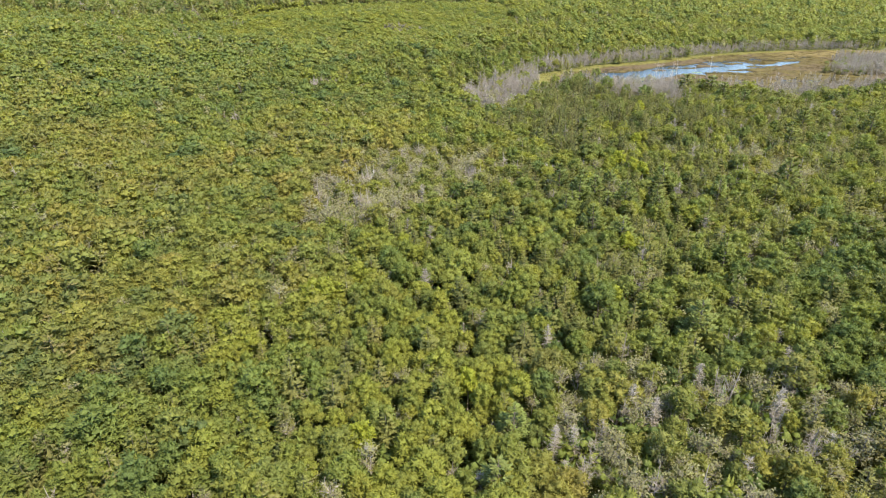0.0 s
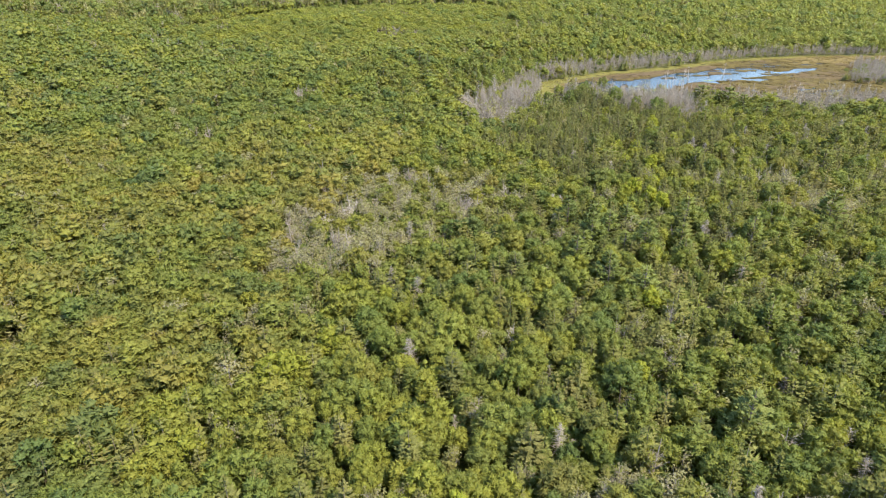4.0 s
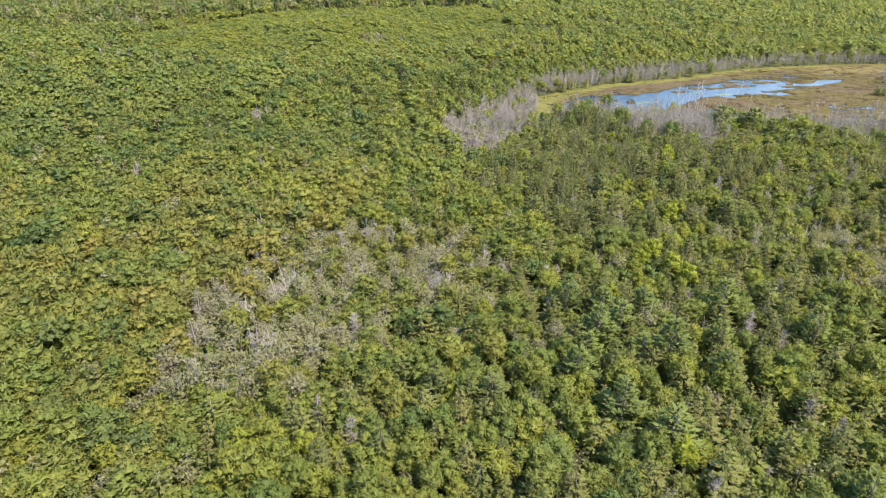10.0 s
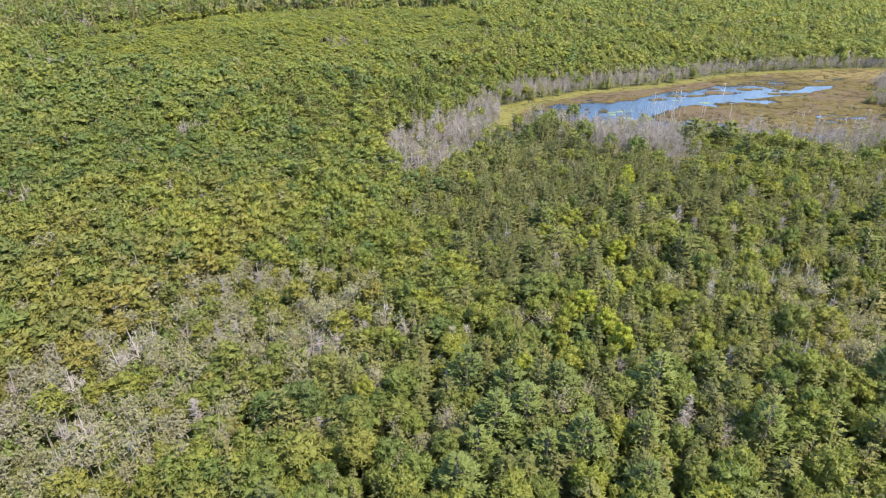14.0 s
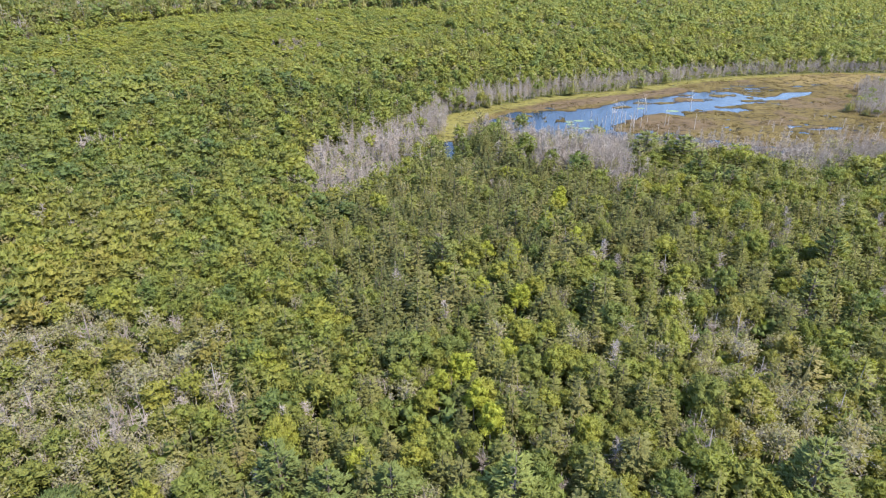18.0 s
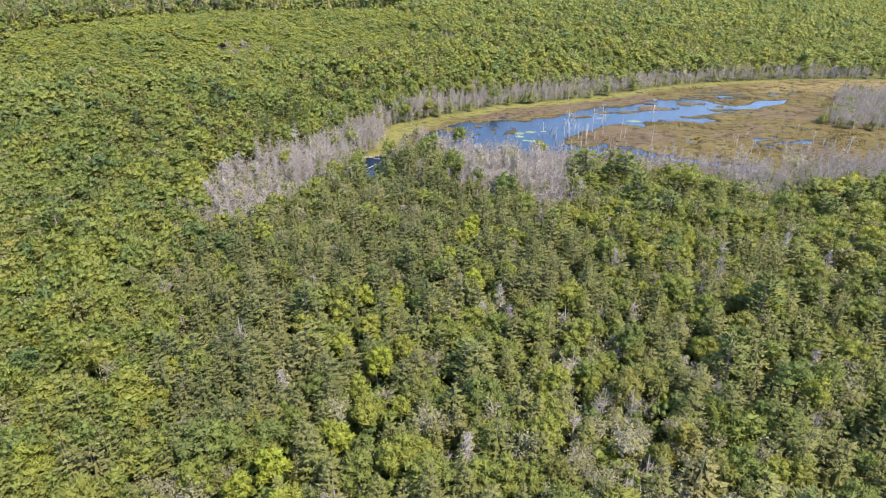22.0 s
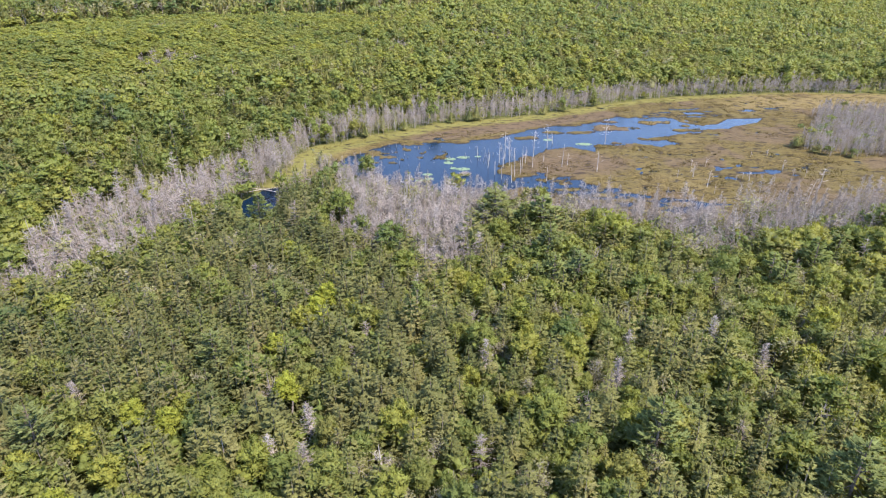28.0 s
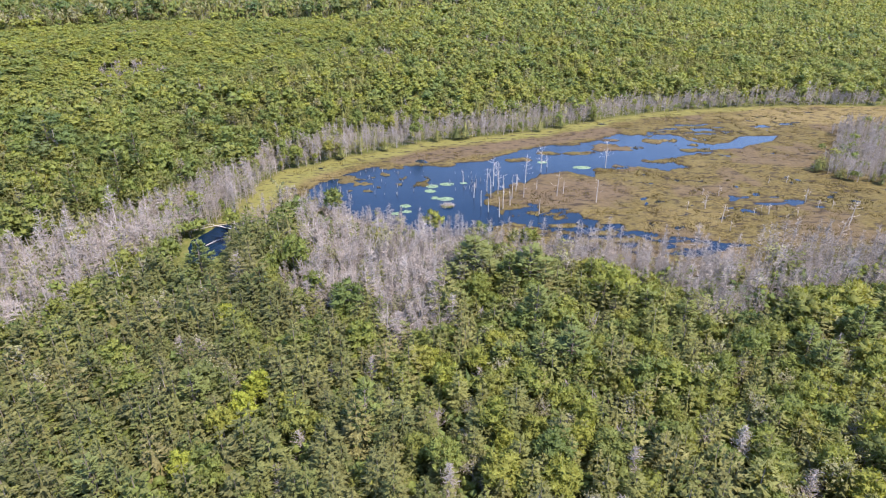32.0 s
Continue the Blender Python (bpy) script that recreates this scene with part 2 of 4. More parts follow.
broad_leaf = leaf_material("broad_leaves", [(0.0, (0.082, 0.126, 0.044)), (0.3, (0.132, 0.173, 0.044)), (0.6, (0.178, 0.206, 0.044)), (0.84, (0.218, 0.236, 0.042)), (1.0, (0.27, 0.325, 0.030))],
                           (0.242, 0.208, 0.056), 0.32, 0.6)
needles = leaf_material("needles", [(0.0, (0.086, 0.106, 0.037)), (0.5, (0.146, 0.163, 0.048)), (1.0, (0.220, 0.232, 0.069))], (0.210, 0.178, 0.080), 0.25, 0.8, 0.08)
pine_needles = leaf_material("pine_needles", [(0.0, (0.090, 0.128, 0.044)), (0.5, (0.150, 0.192, 0.058)), (1.0, (0.225, 0.268, 0.074))], (0.22, 0.215, 0.08), 0.25, 0.7, 0.1)


thin_leaf = leaf_material("sparse_leaves", [(0.0, (0.165, 0.178, 0.080)), (0.5, (0.222, 0.224, 0.100)), (1.0, (0.28, 0.274, 0.115))], (0.240, 0.230, 0.136), 0.35, 0.65)


def wood_material(name, stops):
    m, tree, bsdf = material(name)
    tone = attribute(tree, "tone")
    colour = ramp(tree, stops, maths(tree, "ADD", maths(tree, "MULTIPLY", tone, 0.6), maths(tree, "MULTIPLY", world_noise(tree, 2.5, 4.0, (1, 1, 0.25)), 0.4)))
    tree.links.new(colour, bsdf.inputs["Base Color"])
    bsdf.inputs["Roughness"].default_value = 0.9
    bsdf.inputs["Specular IOR Level"].default_value = 0.15
    bump = node(tree, "ShaderNodeBump", Strength=0.5, Distance=0.03)
    tree.links.new(world_noise(tree, 14, 3.0, (1, 1, 0.2)), bump.inputs["Height"])
    tree.links.new(bump.outputs["Normal"], bsdf.inputs["Normal"])
    return m


bark = wood_material("bark", [(0.0, (0.07, 0.055, 0.04)), (0.5, (0.16, 0.13, 0.10)), (1.0, (0.42, 0.39, 0.34))])
grey_wood = wood_material("weathered_wood", [(0.0, (0.178, 0.152, 0.124)), (0.5, (0.303, 0.266, 0.224)), (1.0, (0.54, 0.495, 0.435))])

twig_wood = wood_material("twigs", [(0.0, (0.13, 0.115, 0.09)), (0.5, (0.22, 0.195, 0.16)), (1.0, (0.40, 0.365, 0.31))])

ground_mat, tree, bsdf = material("ground")
coarse, fine = world_noise(tree, 0.09, 4.0), world_noise(tree, 0.9, 7.0, (1, 1.4, 1))
moor = ramp(tree, [(0.34, (0.024, 0.018, 0.009)), (0.43, (0.050, 0.037, 0.015)), (0.52, (0.098, 0.074, 0.026)), (0.62, (0.140, 0.110, 0.036)), (0.72, (0.185, 0.143, 0.054))], fine)
moor = mixed(tree, ramp(tree, [(0.38, (0, 0, 0)), (0.62, (1, 1, 1))], coarse), moor, mixed(tree, fine, (0.066, 0.054, 0.019), (0.150, 0.120, 0.044)))
moor = mixed(tree, attribute(tree, "straw"), moor, mixed(tree, fine, (0.115, 0.088, 0.034), (0.215, 0.166, 0.070)))
moor = mixed(tree, attribute(tree, "sedge"), moor, mixed(tree, fine, (0.100, 0.098, 0.026), (0.195, 0.180, 0.056)))
moor = mixed(tree, attribute(tree, "heath"), moor, mixed(tree, fine, (0.060, 0.044, 0.026), (0.150, 0.110, 0.062)))
floor_colour = ramp(tree, [(0.3, (0.05, 0.062, 0.018)), (0.5, (0.09, 0.10, 0.026)), (0.7, (0.13, 0.125, 0.042))], world_noise(tree, 0.5, 4.0))
colour = mixed(tree, attribute(tree, "open"), floor_colour, moor)
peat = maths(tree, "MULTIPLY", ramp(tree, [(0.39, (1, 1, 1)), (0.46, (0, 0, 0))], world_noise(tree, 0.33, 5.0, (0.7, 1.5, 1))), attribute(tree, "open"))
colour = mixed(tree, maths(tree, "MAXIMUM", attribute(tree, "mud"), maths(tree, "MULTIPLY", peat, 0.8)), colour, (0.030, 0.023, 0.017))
tree.links.new(colour, bsdf.inputs["Base Color"])
bsdf.inputs["Roughness"].default_value = 0.95
bsdf.inputs["Specular IOR Level"].default_value = 0.08
bump = node(tree, "ShaderNodeBump", Strength=0.9, Distance=0.25)
tree.links.new(world_noise(tree, 1.6, 4.0), bump.inputs["Height"])
tree.links.new(bump.outputs["Normal"], bsdf.inputs["Normal"])

water_mat, tree, bsdf = material("pond_water")
# the sky's reflected blue is strengthened in base colour and specular tint
tree.links.new(ramp(tree, [(0.35, (0.002, 0.011, 0.026)), (0.65, (0.004, 0.016, 0.034))], world_noise(tree, 0.06, 3.0)), bsdf.inputs["Base Color"])
bsdf.inputs["Roughness"].default_value = 0.06
bsdf.inputs["IOR"].default_value = 1.33
bsdf.inputs["Specular IOR Level"].default_value = 0.24
bsdf.inputs["Specular Tint"].default_value = (0.03, 0.52, 0.80, 1)
bump = node(tree, "ShaderNodeBump", Strength=0.35, Distance=0.08)
tree.links.new(world_noise(tree, 1.8, 3.0, (1, 2.2, 1)), bump.inputs["Height"])
tree.links.new(bump.outputs["Normal"], bsdf.inputs["Normal"])

lily_mat, tree, bsdf = material("lily_pad_leaves")
tree.links.new(ramp(tree, [(0.3, (0.10, 0.16, 0.06)), (0.7, (0.19, 0.25, 0.10))], world_noise(tree, 0.9, 3.0)), bsdf.inputs["Base Color"])
bsdf.inputs["Roughness"].default_value = 0.4

grass_mat = leaf_material("sedge_blades", [(0.0, (0.088, 0.066, 0.028)), (0.5, (0.145, 0.118, 0.040)), (1.0, (0.190, 0.175, 0.052))], (0.165, 0.122, 0.058), 0.2, 0.8, 0.05)

# ---------------------------------------------------------------- mesh helpers
def piece_mesh(name, quads, mats, tone=None, dry=None, slots=()):
    """A mesh of small three-cornered pieces (n, 3, 3 or 6), with a material slot, a tone and a dry share for each."""
    n = len(quads)
    quads = np.asarray(quads)
    rounded = quads[..., 3:]
    quads = quads[..., :3]
    me = bpy.data.meshes.new(name)
    me.vertices.add(3 * n)
    me.vertices.foreach_set("co", np.ascontiguousarray(quads, np.float32).ravel())
    me.loops.add(3 * n)
    me.loops.foreach_set("vertex_index", np.arange(3 * n, dtype=np.int32))
    me.polygons.add(n)
    me.polygons.foreach_set("loop_start", np.arange(0, 3 * n, 3, dtype=np.int32))
    me.polygons.foreach_set("material_index", np.ascontiguousarray(mats, np.int32))
    for key, values in (("tone", tone), ("dry", dry)):
        a = me.attributes.new(key, "FLOAT", "FACE")
        a.data.foreach_set("value", np.ascontiguousarray(np.zeros(n) if values is None else values, np.float32))
    if rounded.shape[-1]:
        a = me.attributes.new("custom_normal", "FLOAT_VECTOR", "POINT")
        a.data.foreach_set("vector", np.ascontiguousarray(rounded, np.float32).ravel())
    for m in slots:
        me.materials.append(m)
    me.update(calc_edges=True)
    return me


def grid_mesh(name, xs, ys, z, attributes, mat):
    nx, ny = len(xs), len(ys)
    gx, gy = np.meshgrid(xs, ys)
    me = bpy.data.meshes.new(name)
    me.vertices.add(nx * ny)
    me.vertices.foreach_set("co", np.stack([gx, gy, z], -1).astype(np.float32).ravel())
    i = (np.arange(ny - 1)[:, None] * nx + np.arange(nx - 1)[None]).ravel()
    loops = np.stack([i, i + 1, i + 1 + nx, i + nx], -1).astype(np.int32)
    me.loops.add(loops.size)
    me.loops.foreach_set("vertex_index", loops.ravel())
    me.polygons.add(len(loops))
    me.polygons.foreach_set("loop_start", np.arange(0, loops.size, 4, dtype=np.int32))
    for key, values in attributes.items():
        a = me.attributes.new(key, "FLOAT", "POINT")
        a.data.foreach_set("value", np.ascontiguousarray(values, np.float32).ravel())
    me.polygons.foreach_set("use_smooth", np.ones(len(loops), bool))
    me.materials.append(mat)
    me.update(calc_edges=True)
    return me


# ---------------------------------------------------------------- ground and water
def lines(a, b, step, far):
    inner = np.arange(a, b + step / 2, step)
    out = np.cumsum(step * 1.16 ** np.arange(1, 60))
    out = out[out < far]
    return np.concatenate([a - out[::-1], inner, b + out])


xs, ys = lines(45, 330, 1.0, 2600), lines(328, 522, 1.0, 2600)
gx, gy = np.meshgrid(xs, ys)
bog_d = inside(BOG, gx, gy)
wet = np.where(bog_d > -40, wetness(gx, gy), -9.0)
height = ground_height(gx, gy)
hummock = 0.24 * fbm(gx, gy, 3.4, 5, 3) + 0.1 * fbm(gx, gy, 14, 6, 2)
height = np.where(bog_d > -8, height + hummock * smooth(-1, 4, bog_d), height)
height = np.where(wet > -1.4, np.minimum(height, 0.32 - 0.42 * (wet + 0.9)), height)
height = np.maximum(height, np.where(bog_d > -40, -0.7, -9))
north = near_line(BOG[:17], gx, gy)
opened = smooth(-4, 1, bog_d + 1.5 * fbm(gx, gy, 6, 9))
sedge = opened * smooth(11, 4, north + 3.0 * fbm(gx, gy, 10, 12) - 5 * smooth(110, 55, gx) + 6 * smooth(230, 300, gx))
heath_line = near_line([(105, 430), (125, 436), (145, 448), (165, 456), (190, 468)], gx, gy)
heath = np.maximum(smooth(9, 4, heath_line + 2 * fbm(gx, gy, 8, 14)), smooth(16, 6, near_line([(150, 388), (172, 396)], gx, gy) + 5 * fbm(gx, gy, 8, 16)))
heath = opened * np.maximum(heath, 0.8 * smooth(0.25, 0.6, fbm(gx, gy, 17, 18, 3))) * (1 - sedge)
straw = opened * smooth(0.05, 0.7, smooth(230, 300, gx) * smooth(455, 490, gy) + 0.5 * fbm(gx, gy, 24, 15))
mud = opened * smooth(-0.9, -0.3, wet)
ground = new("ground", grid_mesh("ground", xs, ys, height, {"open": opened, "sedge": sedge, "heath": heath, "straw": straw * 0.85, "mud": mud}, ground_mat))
tagged(ground, "boggy ground with olive and tawny sedge under dark forest floor", "ground", kind="structure")

wx, wy = np.linspace(40, 345, 60), np.linspace(325, 525, 40)
water = new("water", grid_mesh("water", wx, wy, np.zeros((40, 60)), {}, water_mat))
tagged(water, "still dark blue pond water reflecting the sky", "water", kind="structure")


# ---------------------------------------------------------------- tree shapes; each is (quads, slots): slot 0 foliage, slot 1 wood
def unit(v):
    return v / np.maximum(np.linalg.norm(v, axis=-1, keepdims=True), 1e-9)


def sprays(centres, normals, size, r):
    """A spray of leaves at each centre: a small uneven three-cornered piece, facing its normal."""
    n = len(centres)
    a = unit(np.cross(normals, unit(r.normal(size=(n, 3)))))
    b = np.cross(normals, a)
    s = size * r.uniform(0.55, 1.3, (n, 1, 1))
    angle = np.arange(3) * 2.094 + r.uniform(-0.5, 0.5, (n, 3))
    reach = s * r.uniform(0.55, 1.05, (n, 3, 1)) * 0.72
    corners = (a[:, None] * np.cos(angle)[..., None] + b[:, None] * np.sin(angle)[..., None]) * reach
    corners = corners + normals[:, None] * (s * r.uniform(-0.2, 0.2, (n, 3, 1)))
    return centres[:, None] + corners


def rounded(tris, normals, own=0.78):
    """Pieces (n, 3, 6): corners with normals that lean towards the lobe they grow on."""
    tris = np.array(tris, float)
    face = unit(np.cross(tris[:, 1] - tris[:, 0], tris[:, 2] - tris[:, 0]))
    if normals is None:
        normals = face
    if normals.ndim == 2:
        face = np.where((face * normals).sum(1, keepdims=True) < 0, -face, face)
        normals = np.repeat(unit(normals * (1 - own) + face * own)[:, None], 3, 1)
    back = (np.cross(tris[:, 1] - tris[:, 0], tris[:, 2] - tris[:, 0]) * normals.mean(1)).sum(1) < 0
    tris[back] = tris[back][:, ::-1]
    return np.concatenate([tris, normals], -1)


def domes(centres, radii, rings, around, r, uneven=0.14, flat=0.85, lift=0.1):
    """A closed uneven cap of leaves over each lobe."""
    out = []
    for c, q in zip(centres, radii):
        rows_ = []
        for k, e in enumerate(rings):
            a = (np.arange(around) + 0.5 * k + r.uniform(-0.25, 0.25, around)) / around * 2 * np.pi
            e = np.radians(e + r.uniform(-8, 8, around))
            rows_.append(np.stack([np.cos(a) * np.cos(e), np.sin(a) * np.cos(e), np.sin(e)], -1))
        top = unit(np.array([[*r.normal(0, 0.15, 2), 1.0]]))
        d = np.concatenate([top, *rows_])
        p = c + d * q * r.uniform(1 - uneven, 1 + uneven * 0.6, (len(d), 1)) * (1, 1, flat)
        v = np.concatenate([p, unit(d + (0, 0, lift) + r.normal(size=d.shape) * 0.3)], -1)
        j = np.arange(around)
        n = (j + 1) % around
        out.append(np.stack([v[0 * j], v[1 + j], v[1 + n]], 1))
        for k in range(len(rings) - 1):
            hi, lo = 1 + k * around, 1 + (k + 1) * around
            out.append(np.stack([v[hi + j], v[lo + j], v[hi + n]], 1))
            out.append(np.stack([v[hi + n], v[lo + j], v[lo + n]], 1))
    return np.concatenate(out)


def halves(quads):
    """Each four-cornered piece as two three-cornered ones."""
    quads = np.asarray(quads, float)
    return np.concatenate([quads[:, (0, 1, 2)], quads[:, (0, 2, 3)]])


def tube(path, radii, sides=4):
    path, out = np.array(path, float), []
    rings = []
    for p, q in zip(path, radii):
        a = np.arange(sides) / sides * 2 * np.pi + 0.4
        rings.append(p + q * np.stack([np.cos(a), np.sin(a), 0 * a], -1))
    for lo, hi in zip(rings, rings[1:]):
        for k in range(sides):
            j = (k + 1) % sides
            out.append([lo[k], lo[j], hi[j], hi[k]])
    return halves(out)


def sticks(roots, tips, width, r):
    """Thin tapered twigs."""
    along = unit(tips - roots)
    side = unit(np.cross(along, unit(r.normal(size=roots.shape)))) * (width * r.uniform(0.7, 1.3, (len(roots), 1))) / 2
    return np.stack([roots + side, roots - side, tips], 1)


def joined(*pieces):
    return np.concatenate([p for p, _ in pieces]), np.concatenate([np.full(len(p), s) for p, s in pieces])


def blobs_surface(n, centres, radii, r, low, flat=0.25):
    """Points on the outer skin of a cluster of lobes, with their normals."""
    pts, nor = [], []
    while sum(map(len, pts)) < n:
        k = r.choice(len(centres), 2 * n, p=radii ** 2 / (radii ** 2).sum())
        d = unit(r.normal(size=(2 * n, 3)) + (0, 0, flat))
        p = centres[k] + d * radii[k][:, None] * r.uniform(0.78, 1.16, (2 * n, 1)) * (1, 1, 0.85)
        gap = np.linalg.norm(p[:, None] - centres[None], axis=2) / radii[None]
        gap[np.arange(len(k)), k] = 9
        keep = (gap.min(1) > 0.82) & (p[:, 2] > low)
        pts.append(p[keep])
        nor.append(d[keep])
    return np.concatenate(pts)[:n], np.concatenate(nor)[:n]


def kites(roots, along, length, width, r, lift=None):
    """Narrow leaf sprays: each a slim three-cornered piece from its root along its own way."""
    n = len(roots)
    facing = unit(r.normal(size=(n, 3)) * 0.7 + (0, 0, 1.0)) if lift is None else lift
    side = unit(np.cross(along, facing)) * (width * r.uniform(0.6, 1.25, (n, 1)))
    reach = length * r.uniform(0.65, 1.3, (n, 1))
    return np.stack([roots + side, roots - side * r.uniform(0.5, 1.0, (n, 1)), roots + along * reach], 1)


def broadleaf(n, size, seed, tall=8.8, wide=2.8, lobes=9, rough=0.5, rings=(50, 5), around=5, own=0.55, core=0.74):
    """A crown of leafy lobes over a dome, each lobe a closed core under slim sprays of leaves that point outwards."""
    r = np.random.default_rng(seed)
    mid, high = tall * 0.62, tall * 0.27
    k = np.arange(lobes) + 0.5
    up = 1 - 1.25 * k / lobes
    a = k * 2.39996 + r.uniform(-0.5, 0.5, lobes) + r.uniform(0, 6)
    flat = np.sqrt(np.clip(1 - up ** 2, 0.0, 1)) * r.uniform(0.7, 1.12, lobes)
    centres = np.stack([np.cos(a) * flat * wide * 0.66, np.sin(a) * flat * wide * 0.66, mid + up * high + r.normal(0, 0.2, lobes)], -1)
    radii = r.uniform(0.75, 1.2, lobes) * wide * 1.12 / np.sqrt(max(lobes, 4))
    centres = np.concatenate([centres, [[0, 0, mid + high * 0.15]]])
    radii = np.append(radii, wide * 0.6)
    leaves = domes(centres, radii * core, rings, around, r, 0.22, 0.85, 0.25)
    if n:
        p, d = blobs_surface(n, centres, radii * 0.92, r, tall * 0.34, 0.45)
        along = unit(d * 0.75 + (0, 0, 0.22) + r.normal(size=p.shape) * rough)
        across = unit(d * 0.6 + (0, 0, 0.5) + r.normal(size=p.shape) * rough)
        leaves = np.concatenate([leaves, rounded(kites(p - along * size * 0.5, along, size * 1.5, size * 0.42, r, across), unit(d + (0, 0, 0.35)), own)])
    bend = r.normal(size=2) * 0.25
    trunk = tube([(0, 0, -0.8), (*bend, mid * 0.6), (*(bend * 1.5), mid * 1.1)], (0.16, 0.12, 0.05), 3)
    return leaves, rounded(trunk, None)


def conifer(levels, around, twigs, seed, tall=9.6, wide=2.9, size=0.64, fat=0.3):
    """Whorls of boughs that droop and lift again at their tips, each a brush of needle twigs round a dark core."""
    r = np.random.default_rng(seed)
    foot, up = tall * 0.14, np.array([0, 0, 1.0])
    full = r.uniform(0.55, 0.8)
    roots, alongs, lengths, facing = [], [], [], []
    for k in range(levels):
        w = (k + r.uniform(0, 0.8)) / levels
        z = foot + (tall - foot) * w
        reach = wide * (1 - w) ** full * r.uniform(0.85, 1.12) + 0.12
        m = max(3, int(around * (0.3 + 0.7 * (1 - w))))
        a = (np.arange(m) + r.uniform(0, 1) + r.normal(0, 0.22, m)) / m * 2 * np.pi
        a = np.repeat(a, twigs) + r.normal(0, 0.13, m * twigs)
        bough = np.repeat(reach * r.uniform(0.68, 1.18, m), twigs)
        s = r.uniform(0.38, 1.0, m * twigs) ** 0.8
        out = np.stack([np.cos(a), np.sin(a), 0 * a], -1)
        side = np.stack([-np.sin(a), np.cos(a), 0 * a], -1)
        rise = bough * (-0.42 * s + 0.3 * s ** 3) + np.repeat(r.normal(0, 0.12, m), twigs)
        roots.append(out * (bough * s * 0.86)[:, None] + up * (z + rise)[:, None])
        fork = np.sign(r.normal(size=m * twigs)) * r.uniform(0.1, 0.9, m * twigs)
        alongs.append(unit(out + side * fork[:, None] + up * (-0.15 + 0.5 * s ** 2 + r.normal(0, 0.18, m * twigs))[:, None]))
        lengths.append(size * (0.45 + 0.55 * np.minimum(1, bough / wide)))
        facing.append(unit(up + out * 0.25 + side * r.normal(0, 0.45, m * twigs)[:, None]))
    roots, alongs, lengths, facing = (np.concatenate(v) for v in (roots, alongs, lengths, facing))
    brush = kites(roots, alongs, lengths[:, None], lengths[:, None] * fat, r, facing)
    away = unit(brush.mean(1) * (1, 1, 0))
    brush = rounded(brush, unit(away * 0.9 + (0, 0, 0.8)), 0.55)
    j = np.arange(6) / 6 * 2 * np.pi
    skirts = []
    for z0, z1, q in ((foot, tall * 0.62, 0.5), (tall * 0.42, tall * 0.72, 0.2)):
        low = np.stack([np.cos(j) * wide * q, np.sin(j) * wide * q, np.full(6, z0)], -1) * r.uniform(0.85, 1.1, (6, 1))
        skirts += [[low[i], low[(i + 1) % 6], (0, 0, z1)] for i in range(6)]
    skirts = np.array(skirts)
    core = rounded(skirts, unit(unit(skirts.mean(1) * (1, 1, 0)) + (0, 0, 0.5)), 0.5)
    tip = up * tall
    spire = np.array([[tip - up * 0.8 + o, tip - up * 0.8 - o, tip + up * 0.25] for o in (np.array([0.13, 0.05, 0]), np.array([-0.05, 0.13, 0]))])
    leaves = np.concatenate([brush, core, rounded(spire, unit(np.array([[0.3, 0.1, 1.0], [0.1, 0.3, 1.0]])), 0.5)])
    return leaves, rounded(tube([(0, 0, -0.8), (0, 0, tall * 0.5), (0, 0, tall * 0.97)], (0.14, 0.08, 0.02), 3), None)


def pine(n, size, seed, tall=13.0, wide=4.0):
    """Long separate boughs that sweep up, each a row of soft plumes."""
    r = np.random.default_rng(seed)
    up = np.array([0, 0, 1.0])
    roots, alongs, facing, wood = [], [], [], []
    for k in range(10):
        w = (k + r.uniform(0, 0.7)) / 10
        z = tall * (0.28 + 0.66 * w)
        m = 5 if k < 7 else 4
        for a in (np.arange(m) + r.uniform(0, 1)) / m * 2 * np.pi + r.normal(0, 0.25, m):
            l = wide * (1 - w ** 1.4 * 0.85) * r.uniform(0.55, 1.15)
            out, side = np.array([np.cos(a), np.sin(a), 0]), np.array([-np.sin(a), np.cos(a), 0])
            wood.append([up * z, out * l * 0.9 + up * (z + 0.2 * l)])
            s = r.uniform(0.3, 1.0, (n, 1)) ** 0.7
            spread = r.normal(0, 1, (n, 1)) * 0.16 * l * (1.25 - 0.6 * s)
            roots.append(out * l * s + side * spread + up * (z + 0.05 * l * s + 0.2 * l * s ** 2) + up * r.normal(0, 0.1, (n, 1)))
            alongs.append(unit(out * r.uniform(0.4, 1.0, (n, 1)) + side * (spread * 0.9 + r.normal(0, 0.3, (n, 1))) + up * r.uniform(0.05, 0.7, (n, 1))))
            facing.append(unit(up + side * r.normal(0, 0.5, (n, 1)) + out * 0.2))
    roots, alongs, facing = (np.concatenate(v) for v in (roots, alongs, facing))
    plumes = kites(roots, alongs, size, size * 0.3, r, facing)
    away = unit(plumes.mean(1) * (1, 1, 0))
    leaves = rounded(plumes, unit(away * 0.5 + (0, 0, 1.0)), 0.5)
    wood = np.array(wood)
    trunk = tube([(0, 0, -0.8), (0.1, 0.1, tall * 0.5), (0, 0, tall * 0.97)], (0.24, 0.16, 0.03), 5)
    return leaves, rounded(np.concatenate([trunk, sticks(wood[:, 0], wood[:, 1], 0.1, r)]), None)


